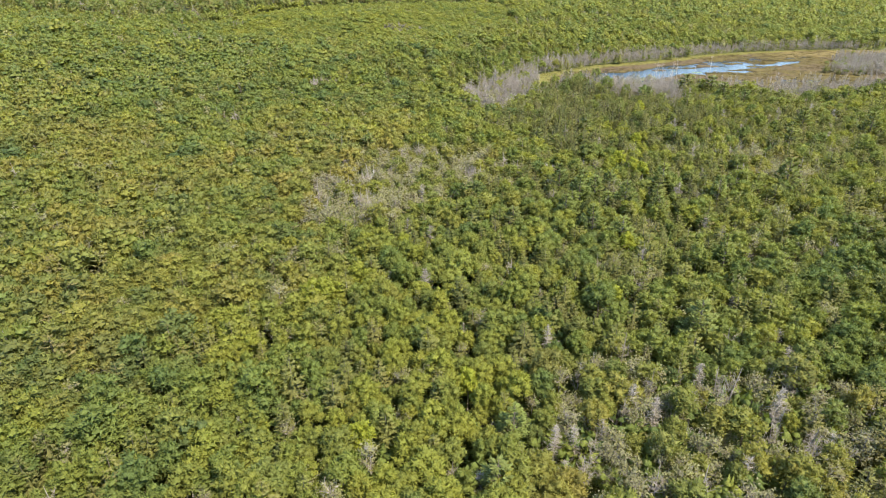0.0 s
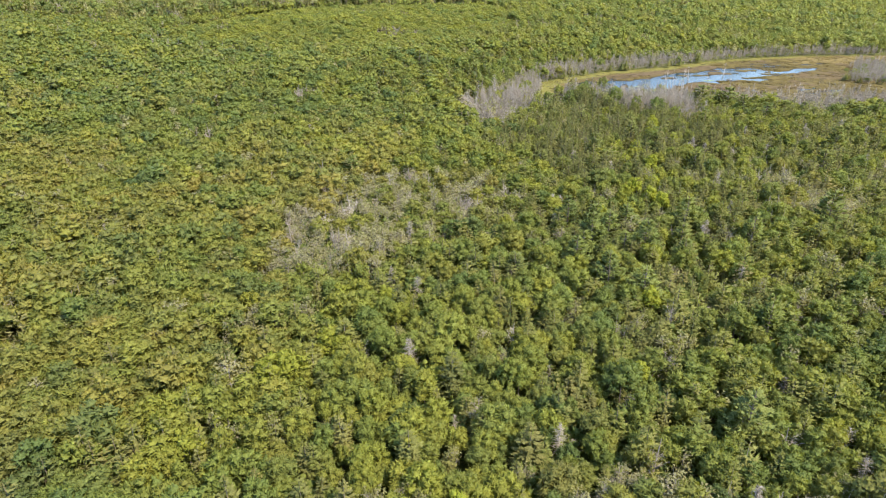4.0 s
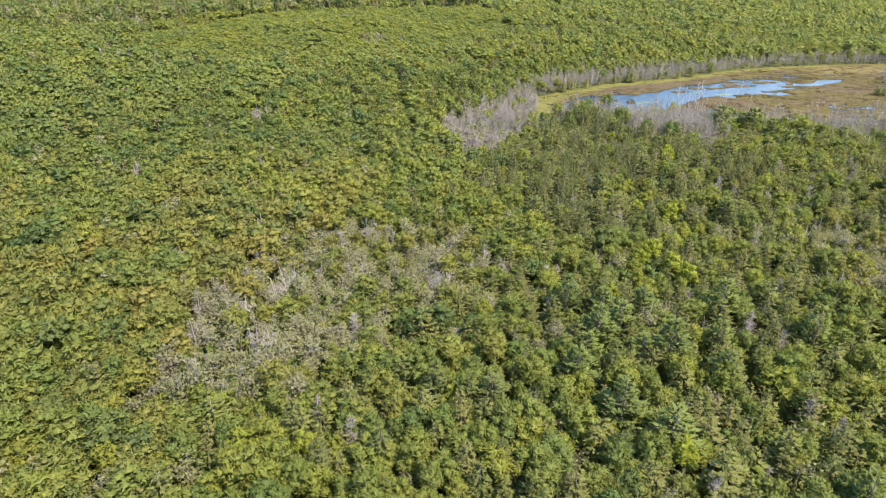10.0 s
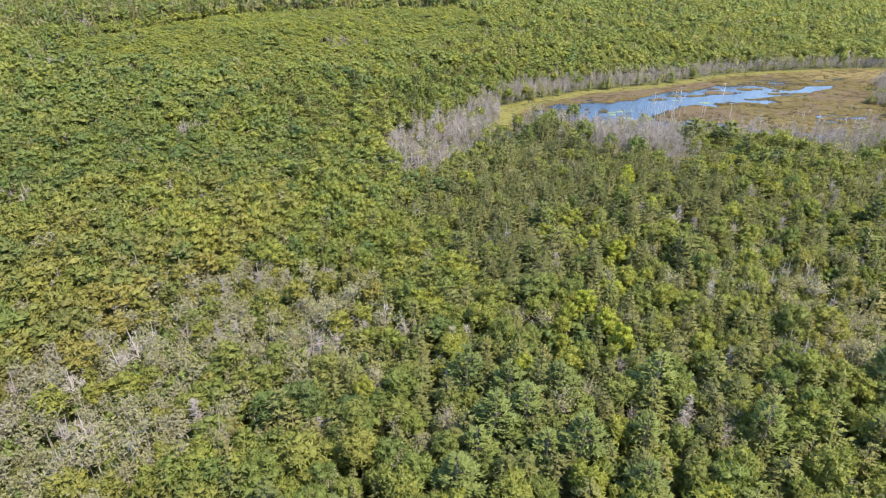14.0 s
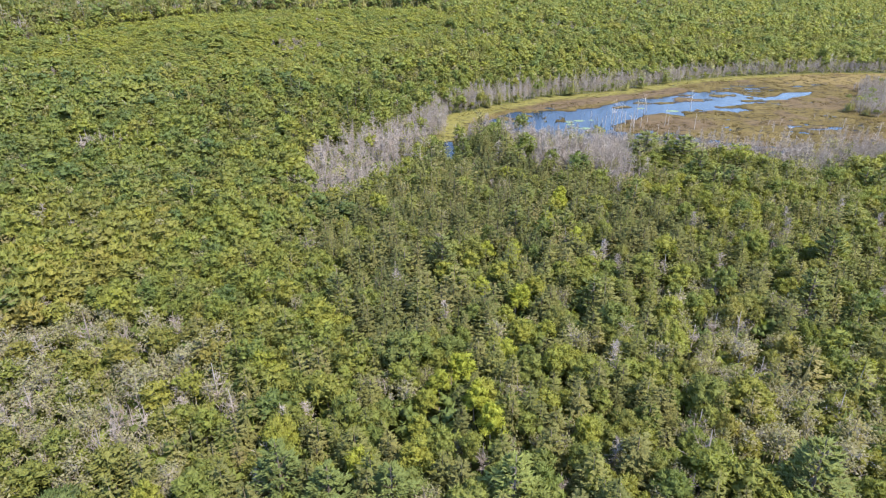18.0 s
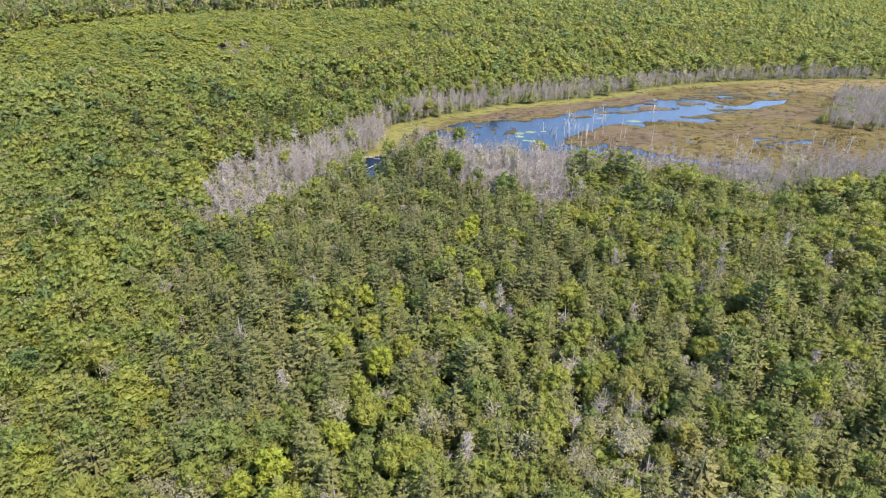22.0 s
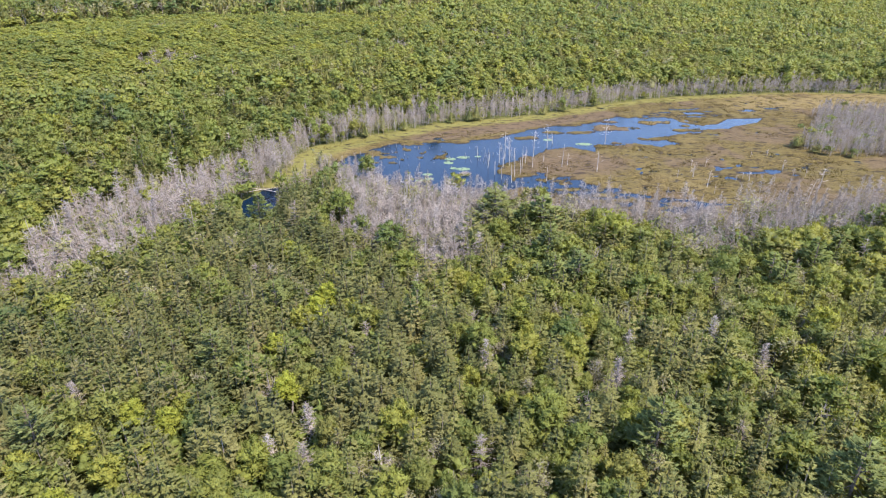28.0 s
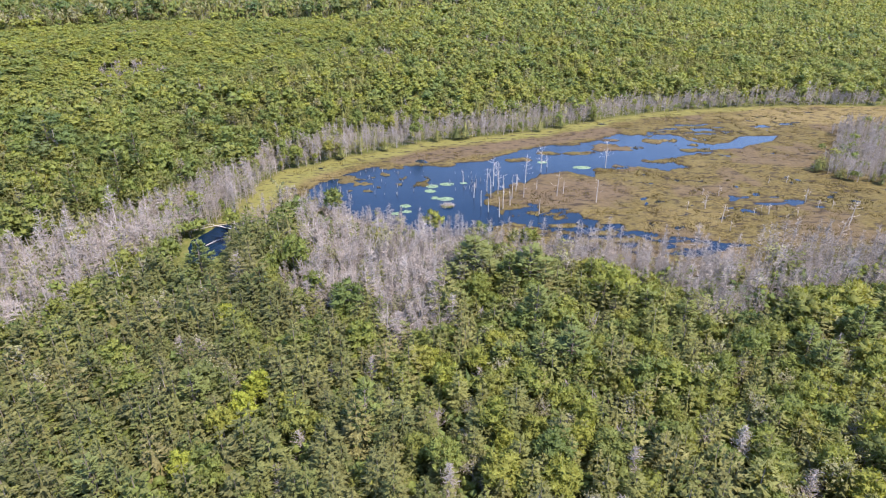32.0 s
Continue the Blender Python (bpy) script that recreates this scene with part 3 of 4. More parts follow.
def limbs(r, tall, count, spread, width, rise=0.55):
    roots = np.stack([np.zeros(count), np.zeros(count), r.uniform(0.35, 0.9, count) * tall], -1)
    a = r.uniform(0, 2 * np.pi, count)
    l = spread * (1.25 - roots[:, 2] / tall) * r.uniform(0.6, 1.2, count)
    tips = roots + np.stack([np.cos(a) * l, np.sin(a) * l, l * rise * r.uniform(0.4, 1.6, count)], -1)
    return roots, tips


def thin_hardwood(n, size, twigs, seed, tall=8.5, wide=2.0):
    """A sparse tree with pale limbs that show through few leaves."""
    r = np.random.default_rng(seed)
    roots, tips = limbs(r, tall * 0.8, 12, wide, 0.1, 1.0)
    wood = [sticks(roots, tips, 0.11, r)]
    k = r.integers(0, 12, twigs)
    s = r.uniform(0.35, 1, (twigs, 1))
    start = roots[k] * (1 - s) + tips[k] * s
    end = start + unit(r.normal(size=(twigs, 3)) * (1, 1, 0.6) + (0, 0, 0.7)) * r.uniform(0.4, 1.0, (twigs, 1))
    wood.append(sticks(start, end, 0.05, r))
    j = r.integers(0, twigs, n)
    p = end[j] + r.normal(size=(n, 3)) * 0.28
    up = unit(r.normal(size=(n, 3)) + (0, 0, 0.8))
    leaves = rounded(sprays(p, up, size, r), unit((p - (0, 0, tall * 0.6)) * (0.3, 0.3, 0.1) + (0, 0, 0.8)), 0.5)
    trunk = tube([(0, 0, -0.8), (0.1, 0.0, tall * 0.4), (0.2, 0.1, tall * 0.8)], (0.12, 0.08, 0.03), 3)
    return leaves, rounded(np.concatenate([trunk, *wood]), None)


def bare_hardwood(twigs, seed, width=0.05, tall=9.2, wide=2.4):
    """A leafless grey crown of long pale limbs and fine twigs."""
    r = np.random.default_rng(seed)
    roots, tips = limbs(r, tall * 0.72, 14, wide, 0.1, 1.3)
    k = r.integers(0, 14, twigs)
    s = r.uniform(0.2, 1, (twigs, 1))
    start = roots[k] * (1 - s) + tips[k] * s
    end = start + unit(r.normal(size=(twigs, 3)) * (1, 1, 0.5) + (0, 0, 0.9)) * r.uniform(0.4, 1.3, (twigs, 1))
    lean = r.normal(size=2) * 0.5
    trunk = tube([(0, 0, -0.8), (lean[0] * 0.4, lean[1] * 0.4, tall * 0.5), (lean[0], lean[1], tall * 0.95)], (0.15, 0.11, 0.03), 4)
    return np.concatenate([sticks(roots, tips, 0.1, r), sticks(start, end, width, r)]), trunk


def dead_conifer(n, seed, tall=7.5, wide=2.1, width=0.06):
    """A drowned tree: a thin stem with bristling bare boughs that bend upwards and fork into fine twigs."""
    r = np.random.default_rng(seed)
    z = tall * (0.14 + 0.84 * r.uniform(0, 1, n) ** 0.75)
    a = r.uniform(0, 2 * np.pi, n)
    l = (wide * (1 - z / tall) ** 0.6 + 0.2) * r.uniform(0.4, 1.15, n)
    out = np.stack([np.cos(a), np.sin(a), 0 * a], -1)
    roots = np.stack([0 * z, 0 * z, z], -1)
    tips = roots + out * l[:, None] + np.stack([0 * l, 0 * l, l * r.uniform(-0.25, 0.6, n)], -1)
    m = n + n // 2
    k = r.integers(0, n, m)
    s = r.uniform(0.25, 0.95, (m, 1))
    start = roots[k] * (1 - s) + tips[k] * s
    end = start + (tips[k] - roots[k]) * 0.22 + unit(r.normal(size=(m, 3)) + (0, 0, 0.7)) * r.uniform(0.2, 0.6, (m, 1))
    lean = r.normal(size=2) * 0.3
    trunk = tube([(0, 0, -0.8), (lean[0] * 0.5, lean[1] * 0.5, tall * 0.5), (lean[0], lean[1], tall)], (0.08, 0.055, 0.015), 3)
    twigs = np.concatenate([sticks(roots, tips, width, r), sticks(start, end, width * 0.75, r)])
    twigs[..., :2] += (twigs[..., 2:] / tall) * lean
    return twigs, trunk


def snag(seed, tall=8.0, arms=9):
    """A bare bleached trunk standing in water, with a few crooked arms."""
    r = np.random.default_rng(seed)
    lean = r.normal(size=2) * 0.05 * tall
    trunk = tube([(0, 0, -0.9), (lean[0] * 0.4, lean[1] * 0.4, tall * 0.45), (lean[0], lean[1], tall)], (0.15, 0.11, 0.04), 6)
    pieces = []
    for k in range(arms):
        z = tall * r.uniform(0.35, 0.97)
        a = r.uniform(0, 2 * np.pi)
        l = tall * 0.3 * (1.3 - z / tall) * r.uniform(0.5, 1.3)
        p = np.array([lean[0] * z / tall, lean[1] * z / tall, z])
        q = p + np.array([np.cos(a) * l * 0.6, np.sin(a) * l * 0.6, l * 0.12])
        t = q + np.array([np.cos(a) * l * 0.5, np.sin(a) * l * 0.5, l * r.uniform(0.1, 0.5)])
        arm = [tube([p, q, t], (0.075, 0.055, 0.02), 4)]
        for _ in range(3):
            u = q + (t - q) * r.random()
            v = u + r.normal(size=3) * 0.3
            arm.append(tube([u, v], (0.035, 0.012), 4))
        pieces.append(np.concatenate(arm))
    return pieces, trunk

# ---------------------------------------------------------------- where the trees stand
def jittered(x0, x1, y0, y1, step):
    nx, ny = int((x1 - x0) / step), int((y1 - y0) / (step * 0.87))
    i, j = np.meshgrid(np.arange(nx), np.arange(ny))
    x = x0 + (i + 0.5 * (j % 2)) * step + rng.uniform(-0.55, 0.55, i.shape) * step
    y = y0 + j * step * 0.87 + rng.uniform(-0.55, 0.55, i.shape) * step
    return x.ravel(), y.ravel()


ax, ay = jittered(-330, 360, 44, 440, 3.1)
bx, by = jittered(-760, 800, 440, 930, 4.2)
open_ = inside(CLEARING, bx, by) > 0
bx, by = bx[~open_], by[~open_]
fx, fy = jittered(-190, 70, 425, 700, 3.1)
open_ = inside(CLEARING, fx, fy) > 0
bx, by = np.append(bx, fx[open_]), np.append(by, fy[open_])
cx_, cy_ = jittered(220, 1000, 930, 1200, 6.5)
bx, by = np.append(bx, cx_), np.append(by, cy_)
dx_, dy_ = jittered(0, 345, 280, 530, 2.2)
drowned = np.maximum.reduce([inside(p, dx_ + 4 * fbm(dx_, dy_, 12, 44, 3), dy_ + 4 * fbm(dx_, dy_, 12, 45, 3)) for p in (DEAD_WEST, DEAD_MIDDLE, DEAD_SOUTH, ISLET)]) > 0
edge_ = inside(BOG, dx_, dy_)
drowned |= (edge_ < -0.5) & (edge_ > np.where((dx_ < 230) & (dy_ > 385), -19, -12) - 6 * fbm(dx_, dy_, 25, 46, 3))
dx_, dy_ = dx_[drowned], dy_[drowned]
ex, ey = jittered(-150, 300, -60, 260, 3.5)
outer = (ex < -0.76 * ey - 14) | (ex > 0.76 * ey + 14) | (ey < 44)
outer &= inside([(-150, -60), (-190, 90), (-60, 60), (0, 44), (60, 60), (190, 250), (290, 260), (220, -60)], ex, ey) > 0
ex, ey = ex[outer], ey[outer]
beyond = len(ax) + len(bx) + len(dx_)
x, y = np.concatenate([ax, bx, dx_, ex]), np.concatenate([ay, by, dy_, ey])
added = (np.arange(len(x)) >= len(ax) + len(bx)) & (np.arange(len(x)) < beyond)
back = np.arange(len(x)) >= beyond
keep = back | ((x > -0.76 * y - 16) & (x < 0.76 * y + 16) & (y > 44))
x, y, added, back = x[keep], y[keep], added[keep], back[keep]
wob_x, wob_y = x + 5 * fbm(x, y, 16, 41, 3), y + 5 * fbm(x, y, 16, 42, 3)
bog_in = inside(BOG, x, y)
patch, patch2 = fbm(x, y, 42, 51, 4), fbm(x, y, 90, 52, 3)
passed = near_line(PASSED, x, y)
roll = rng.random(len(x))
zone = {k: inside(p, wob_x, wob_y) > 0 for k, p in dict(mix=CONIFER_MIX, dead_w=DEAD_WEST, dead_m=DEAD_MIDDLE, dead_s=DEAD_SOUTH, spruce=SPRUCE, pines=PINES, olive=OLIVE, grey=GREY_HARDWOOD,
                                                         thin_e=THIN_EAST, thin_m=THIN_MIDDLE, islet=ISLET, tall=TALL_EDGE, clearing=CLEARING,
                                                         green_w=GREEN_WEST, green_s=GREEN_SOUTH).items()}
fringe = (bog_in < 0) & (bog_in > -13 - 6 * patch)
BROAD, SPRUCE_T, PINE_T, THIN, DEAD, BARE = range(6)
# small groups that stand apart in the far forest: centre, half sizes, kind
CLUMPS = [(150, 597, 17, 7, DEAD), (166, 600, 12, 5, DEAD), (44, 482, 13, 6, SPRUCE_T), (18, 486, 13, 6, SPRUCE_T), (-21, 475, 8, 5, DEAD), (-160, 400, 12, 9, BARE),
          (-146, 467, 6, 4, DEAD), (-130, 408, 14, 6, BARE), (70, 560, 26, 6, BARE), (200, 560, 30, 9, SPRUCE_T), (270, 590, 34, 10, SPRUCE_T), (360, 620, 40, 12, SPRUCE_T),
          (310, 660, 30, 8, BARE), (-60, 330, 10, 6, BARE), (-96, 262, 8, 6, BARE), (-22, 300, 12, 7, SPRUCE_T), (-170, 424, 12, 7, BARE), (-142, 387, 16, 7, BARE), (-186, 384, 9, 7, SPRUCE_T), (-27, 505, 12, 10, BARE),
          (-34, 505, 10, 12, BARE), (-65, 594, 16, 8, SPRUCE_T), (-148, 476, 5, 4, DEAD), (-66, 584, 12, 7, BARE), (24, 497, 11, 6, SPRUCE_T), (40, 503, 11, 6, SPRUCE_T), (30, 597, 20, 7, BARE),
          (26, 538, 5, 5, BARE), (156, 609, 22, 8, DEAD), (260, 758, 40, 12, BARE), (243, 547, 9, 6, SPRUCE_T), (324, 662, 50, 14, SPRUCE_T), (403, 686, 26, 10, BARE), (-32, 582, 9, 6, BARE)]
# shares of broadleaf, spruce, pine, thin hardwood, dead
shares = np.tile(np.array([0.56, 0.30, 0.01, 0.09, 0.04]), (len(x), 1))
shares[:, 1] += np.clip(patch, -1, 1) * 0.22
shares[:, 0] -= np.clip(patch, -1, 1) * 0.22


def set_shares(mask, values):
    shares[mask] = values


set_shares(zone["mix"], (0.36, 0.48, 0.012, 0.09, 0.05))
set_shares(zone["olive"], (0.80, 0.06, 0.0, 0.12, 0.02))
set_shares(y > 420, (0.70, 0.20, 0.01, 0.07, 0.02))
set_shares((y > 380) & (patch > 0.35), (0.42, 0.46, 0.02, 0.08, 0.02))
set_shares((y > 420) & (patch2 > 0.25) & (x > 120), (0.42, 0.49, 0.01, 0.05, 0.03))
set_shares(zone["clearing"], (0.95, 0.03, 0.0, 0.02, 0.0))
set_shares(zone["tall"], (0.20, 0.44, 0.0, 0.18, 0.18))
set_shares(zone["green_w"] | zone["green_s"], (0.74, 0.14, 0.0, 0.10, 0.02))
set_shares(zone["grey"], (0.15, 0.03, 0.0, 0.66, 0.16))
set_shares(zone["thin_e"], (0.20, 0.06, 0.0, 0.58, 0.16))
set_shares(zone["thin_m"], (0.20, 0.14, 0.0, 0.50, 0.16))
set_shares(zone["spruce"], (0.08, 0.82, 0.01, 0.04, 0.05))
set_shares(zone["pines"], (0.34, 0.50, 0.06, 0.08, 0.02))
set_shares(fringe, (0.10, 0.10, 0.0, 0.12, 0.68))
set_shares(zone["dead_w"] | zone["dead_m"] | zone["dead_s"], (0.02, 0.05, 0.0, 0.05, 0.88))
set_shares(zone["islet"], (0.10, 0.14, 0.0, 0.0, 0.76))
shares = np.clip(shares, 0, 1)
shares /= shares.sum(1, keepdims=True)
kind = (roll[:, None] > np.cumsum(shares, 1)).sum(1).clip(0, 4)
shrub = (added & (rng.random(len(x)) < 0.05)) | ((bog_in < 0) & (bog_in > -9) & (rng.random(len(x)) < 0.1))
bare_zone = zone["grey"] | zone["thin_e"] | zone["thin_m"]
kind = np.where((kind == DEAD) & ~fringe & (rng.random(len(x)) < np.where(bare_zone, 0.85, 0.4)), BARE, kind)
for cx, cy, rx_, ry_, what in CLUMPS:
    kind = np.where((np.hypot((x - cx) / rx_, (y - cy) / ry_) < 1 + 0.3 * patch) & (rng.random(len(x)) < (0.75 if what == SPRUCE_T else 0.48)), what, kind)
kind = np.where(added, DEAD, kind)
kind = np.where(shrub, np.where(rng.random(len(x)) < 0.7, BROAD, THIN), kind)
stands = (bog_in < 0.5) | zone["islet"] | (added & (bog_in < 9) & (rng.random(len(x)) < 0.5))
stands &= ~((y > 860) & (x < 150))
stands &= ~(wetness(x, y) > -1.0) & ~(near_line([(57, 340), (58, 352)], x, y) < 4.5) & ~(near_line([(58, 352), (63, 334)], x, y) < 5.5)
x, y, kind, patch, patch2, passed, bog_in, fringe, shrub, back = (v[stands] for v in (x, y, kind, patch, patch2, passed, bog_in, fringe, shrub, back))
zone = {k: v[stands] for k, v in zone.items()}
count = len(x)

tone = 0.42 + 0.14 * patch + 0.14 * fbm(x, y, 13, 57, 2) + 0.16 * rng.normal(size=count)
tone -= 0.1 * (zone["olive"] & ~zone["green_w"] & (y < 400))
tone += 0.13 * (zone["green_w"] | zone["green_s"]) + 0.06 * (zone["mix"] & (kind == BROAD))
tone += 0.08 * zone["clearing"] - 0.05 * zone["thin_e"]
# tones carry the tall edge's shade (darker) and haze past y 440 (lighter)
tone -= 0.2 * (zone["spruce"] & (kind == SPRUCE_T)) + 0.28 * zone["tall"] - 0.05 * (y > 440)
tone += 0.25 * (kind == THIN)
tone = np.clip(tone, 0, 0.86)
tone = np.where(kind == DEAD, rng.uniform(0.05, 0.6, count), tone)
tone = np.where(kind == BARE, rng.uniform(0.1, 0.7, count) * np.where(y > 420, 0.5, 1.0), tone)
tone = np.where((kind == DEAD) & (y > 470) & (bog_in < -30), tone * 0.5, tone)
dry = np.clip(rng.normal(0.07, 0.14, count), 0, 1)
dry += zone["olive"] * (0.12 + 0.88 * smooth(345, 215, y)) * np.clip(0.24 + 0.35 * fbm(x, y, 30, 61, 3) + rng.normal(0, 0.12, count), 0, 0.75)
dry += (zone["thin_e"] | zone["thin_m"] | zone["grey"]) * rng.uniform(0.0, 0.5, count)
dry += (kind == THIN) * 0.2 + (kind == SPRUCE_T) * rng.uniform(0.0, 0.28, count) + (kind == PINE_T) * 0.1
dry = np.clip(dry, 0, 0.9)
size = rng.normal(1.0, 0.23, count).clip(0.55, 1.6) * (1 + 0.08 * patch2)
size = np.where(y > 300, size * rng.uniform(0.8, 1.35, count), size)
size = np.where(y > 930, size * 1.5, size)
size = np.where(zone["clearing"], size * 0.78, size)
size = np.where(zone["spruce"] & (kind == SPRUCE_T), size * 1.12, size)
size = np.where(zone["tall"], size * 1.3, size)
size = np.where(bog_in > -22, size * 0.85, size)
size = np.where(zone["islet"], size * 0.8, size)
size = np.where((kind == DEAD) & fringe, size * 0.9, size)
size = np.where(zone["olive"] & (y < 300) & ~shrub, size * 1.15, size)
size = np.where(shrub, rng.uniform(0.3, 0.55, count), size)
size = np.where((kind == PINE_T), size * 0.95, size)
z = ground_height(x, y)
turn = rng.uniform(0, 2 * np.pi, count)

# single trees that stand out of the forest: bright yellow-green crowns and bleached dead ones
YELLOW = [(67, 211), (58, 167), (37, 116), (4, 87), (-18, 79), (70, 237), (68, 249), (63, 195), (55, 196), (-38, 139), (-10, 142), (46, 139), (7, 153),
          (64, 243), (74, 247), (73, 226), (70, 221), (72, 214), (69, 209), (61, 203), (54, 190), (64, 197), (57, 200), (90, 278), (37, 227), (54, 184), (46, 183),
          (65, 190), (75, 251), (88, 275), (85, 267), (90, 254), (77, 216), (58, 238), (78, 307), (91, 283), (130, 272), (77, 230), (66, 232), (-13, 74)]
PINES_AT = [(51, 177), (40, 168), (34, 157), (47, 163), (59, 156), (39, 147), (45, 171), (37, 164), (43, 177), (52, 163), (55, 328), (138, 301), (134, 290), (135, 321),
            (144, 298), (79, 351), (79, 338), (197, 299), (185, 294), (56, 281), (205, 304), (65, 329)]
BLEACHED = [(63, 184), (70, 171), (-6, 171), (-4, 172), (10, 188), (91, 240), (80, 177), (109, 288), (93, 313), (102, 289), (147, 267), (163, 270), (120, 278), (169, 263),
            (34, 78), (1, 67), (20, 100), (31, 81), (49, 73), (45, 88), (-4, 121), (73, 179), (17, 73), (55, 80), (142, 258), (145, 225), (96, 239), (126, 225),
            (58, 221), (87, 206), (84, 205), (57, 253), (143, 258), (137, 253), (122, 264), (95, 247), (62, 172), (68, 168)]
clear_of = np.minimum.reduce([np.hypot(x - px, y - py) for px, py in BLEACHED + PINES_AT])
clear_of = np.minimum(clear_of, np.minimum.reduce([np.hypot(x - px, y - py + 1.5) for px, py in YELLOW]) - 1.0)
alone = clear_of < 2.0
standing = ~alone


# ---------------------------------------------------------------- shapes in five degrees of detail
def family(make, seeds):
    return [make(s) for s in seeds]


NEAR, MIDDLE, WIDE, FAR, HORIZON = 0, 1, 2, 3, 4
SHAPES = {
    (BROAD, NEAR): family(lambda s: broadleaf(1100, 0.31, s, lobes=17, rings=(45, -5)), range(100, 108)),
    (BROAD, MIDDLE): family(lambda s: broadleaf(640, 0.36, s, lobes=14, rings=(20,), around=6), range(110, 118)),
    (BROAD, WIDE): family(lambda s: broadleaf(300, 0.47, s, lobes=11, rings=(8,), rough=0.36, own=0.42, core=0.84), range(118, 126)),
    (BROAD, FAR): family(lambda s: broadleaf(74, 0.73, s, lobes=7, rings=(10,), rough=0.3, own=0.35, core=0.88), range(126, 134)),
    (BROAD, HORIZON): family(lambda s: broadleaf(18, 1.15, s, lobes=4, rings=(0,), around=4, rough=0.3, own=0.35, core=0.92), range(260, 266)),
    (SPRUCE_T, NEAR): family(lambda s: conifer(18, 12, 8, s), range(130, 138)),
    (SPRUCE_T, MIDDLE): family(lambda s: conifer(14, 10, 6, s, size=0.72), range(140, 148)),
    (SPRUCE_T, WIDE): family(lambda s: conifer(10, 9, 5, s, size=0.9), range(148, 154)),
    (SPRUCE_T, FAR): family(lambda s: conifer(7, 8, 3, s, size=1.15, fat=0.36), range(154, 159)),
    (SPRUCE_T, HORIZON): family(lambda s: conifer(4, 5, 2, s, size=1.6, fat=0.45), range(270, 274)),
    (PINE_T, NEAR): family(lambda s: pine(26, 0.75, s), range(160, 164)),
    (PINE_T, MIDDLE): family(lambda s: pine(16, 0.85, s, 12.0, 3.4), range(164, 167)),
    (PINE_T, WIDE): family(lambda s: pine(8, 1.1, s, 11.5, 3.2), range(167, 170)),
    (PINE_T, FAR): family(lambda s: pine(3, 1.5, s, 11.0, 3.0), range(170, 172)),
    (PINE_T, HORIZON): family(lambda s: pine(1, 2.0, s, 11.0, 3.0), range(275, 277)),
    (THIN, NEAR): family(lambda s: thin_hardwood(460, 0.25, 220, s, wide=2.4), range(180, 186)),
    (THIN, MIDDLE): family(lambda s: thin_hardwood(240, 0.34, 130, s, wide=2.4), range(190, 195)),
    (THIN, WIDE): family(lambda s: thin_hardwood(110, 0.55, 54, s, wide=2.4), range(195, 199)),
    (THIN, FAR): family(lambda s: thin_hardwood(54, 0.85, 24, s, wide=2.4), range(200, 203)),
    (THIN, HORIZON): family(lambda s: thin_hardwood(20, 1.5, 8, s), range(280, 282)),
    (DEAD, NEAR): family(lambda s: dead_conifer(170, s, width=0.055), range(210, 216)),
    (DEAD, MIDDLE): family(lambda s: dead_conifer(130, s, width=0.065), range(220, 226)),
    (DEAD, WIDE): family(lambda s: dead_conifer(90, s, width=0.085), range(226, 230)),
    (DEAD, FAR): family(lambda s: dead_conifer(44, s, width=0.14), range(230, 233)),
    (DEAD, HORIZON): family(lambda s: dead_conifer(18, s, width=0.24), range(285, 287)),
}
for lod, (twigs, width) in enumerate(((260, 0.05), (170, 0.065), (110, 0.09), (60, 0.13), (24, 0.2))):
    SHAPES[BARE, lod] = family(lambda s: bare_hardwood(twigs, s, width), range(300 + 10 * lod, 304 + 10 * lod))
LEAF = {BROAD: broad_leaf, SPRUCE_T: needles, PINE_T: pine_needles, THIN: thin_leaf, DEAD: grey_wood, BARE: grey_wood}
WOOD = {BROAD: bark, SPRUCE_T: bark, PINE_T: bark, THIN: twig_wood, DEAD: grey_wood, BARE: grey_wood}


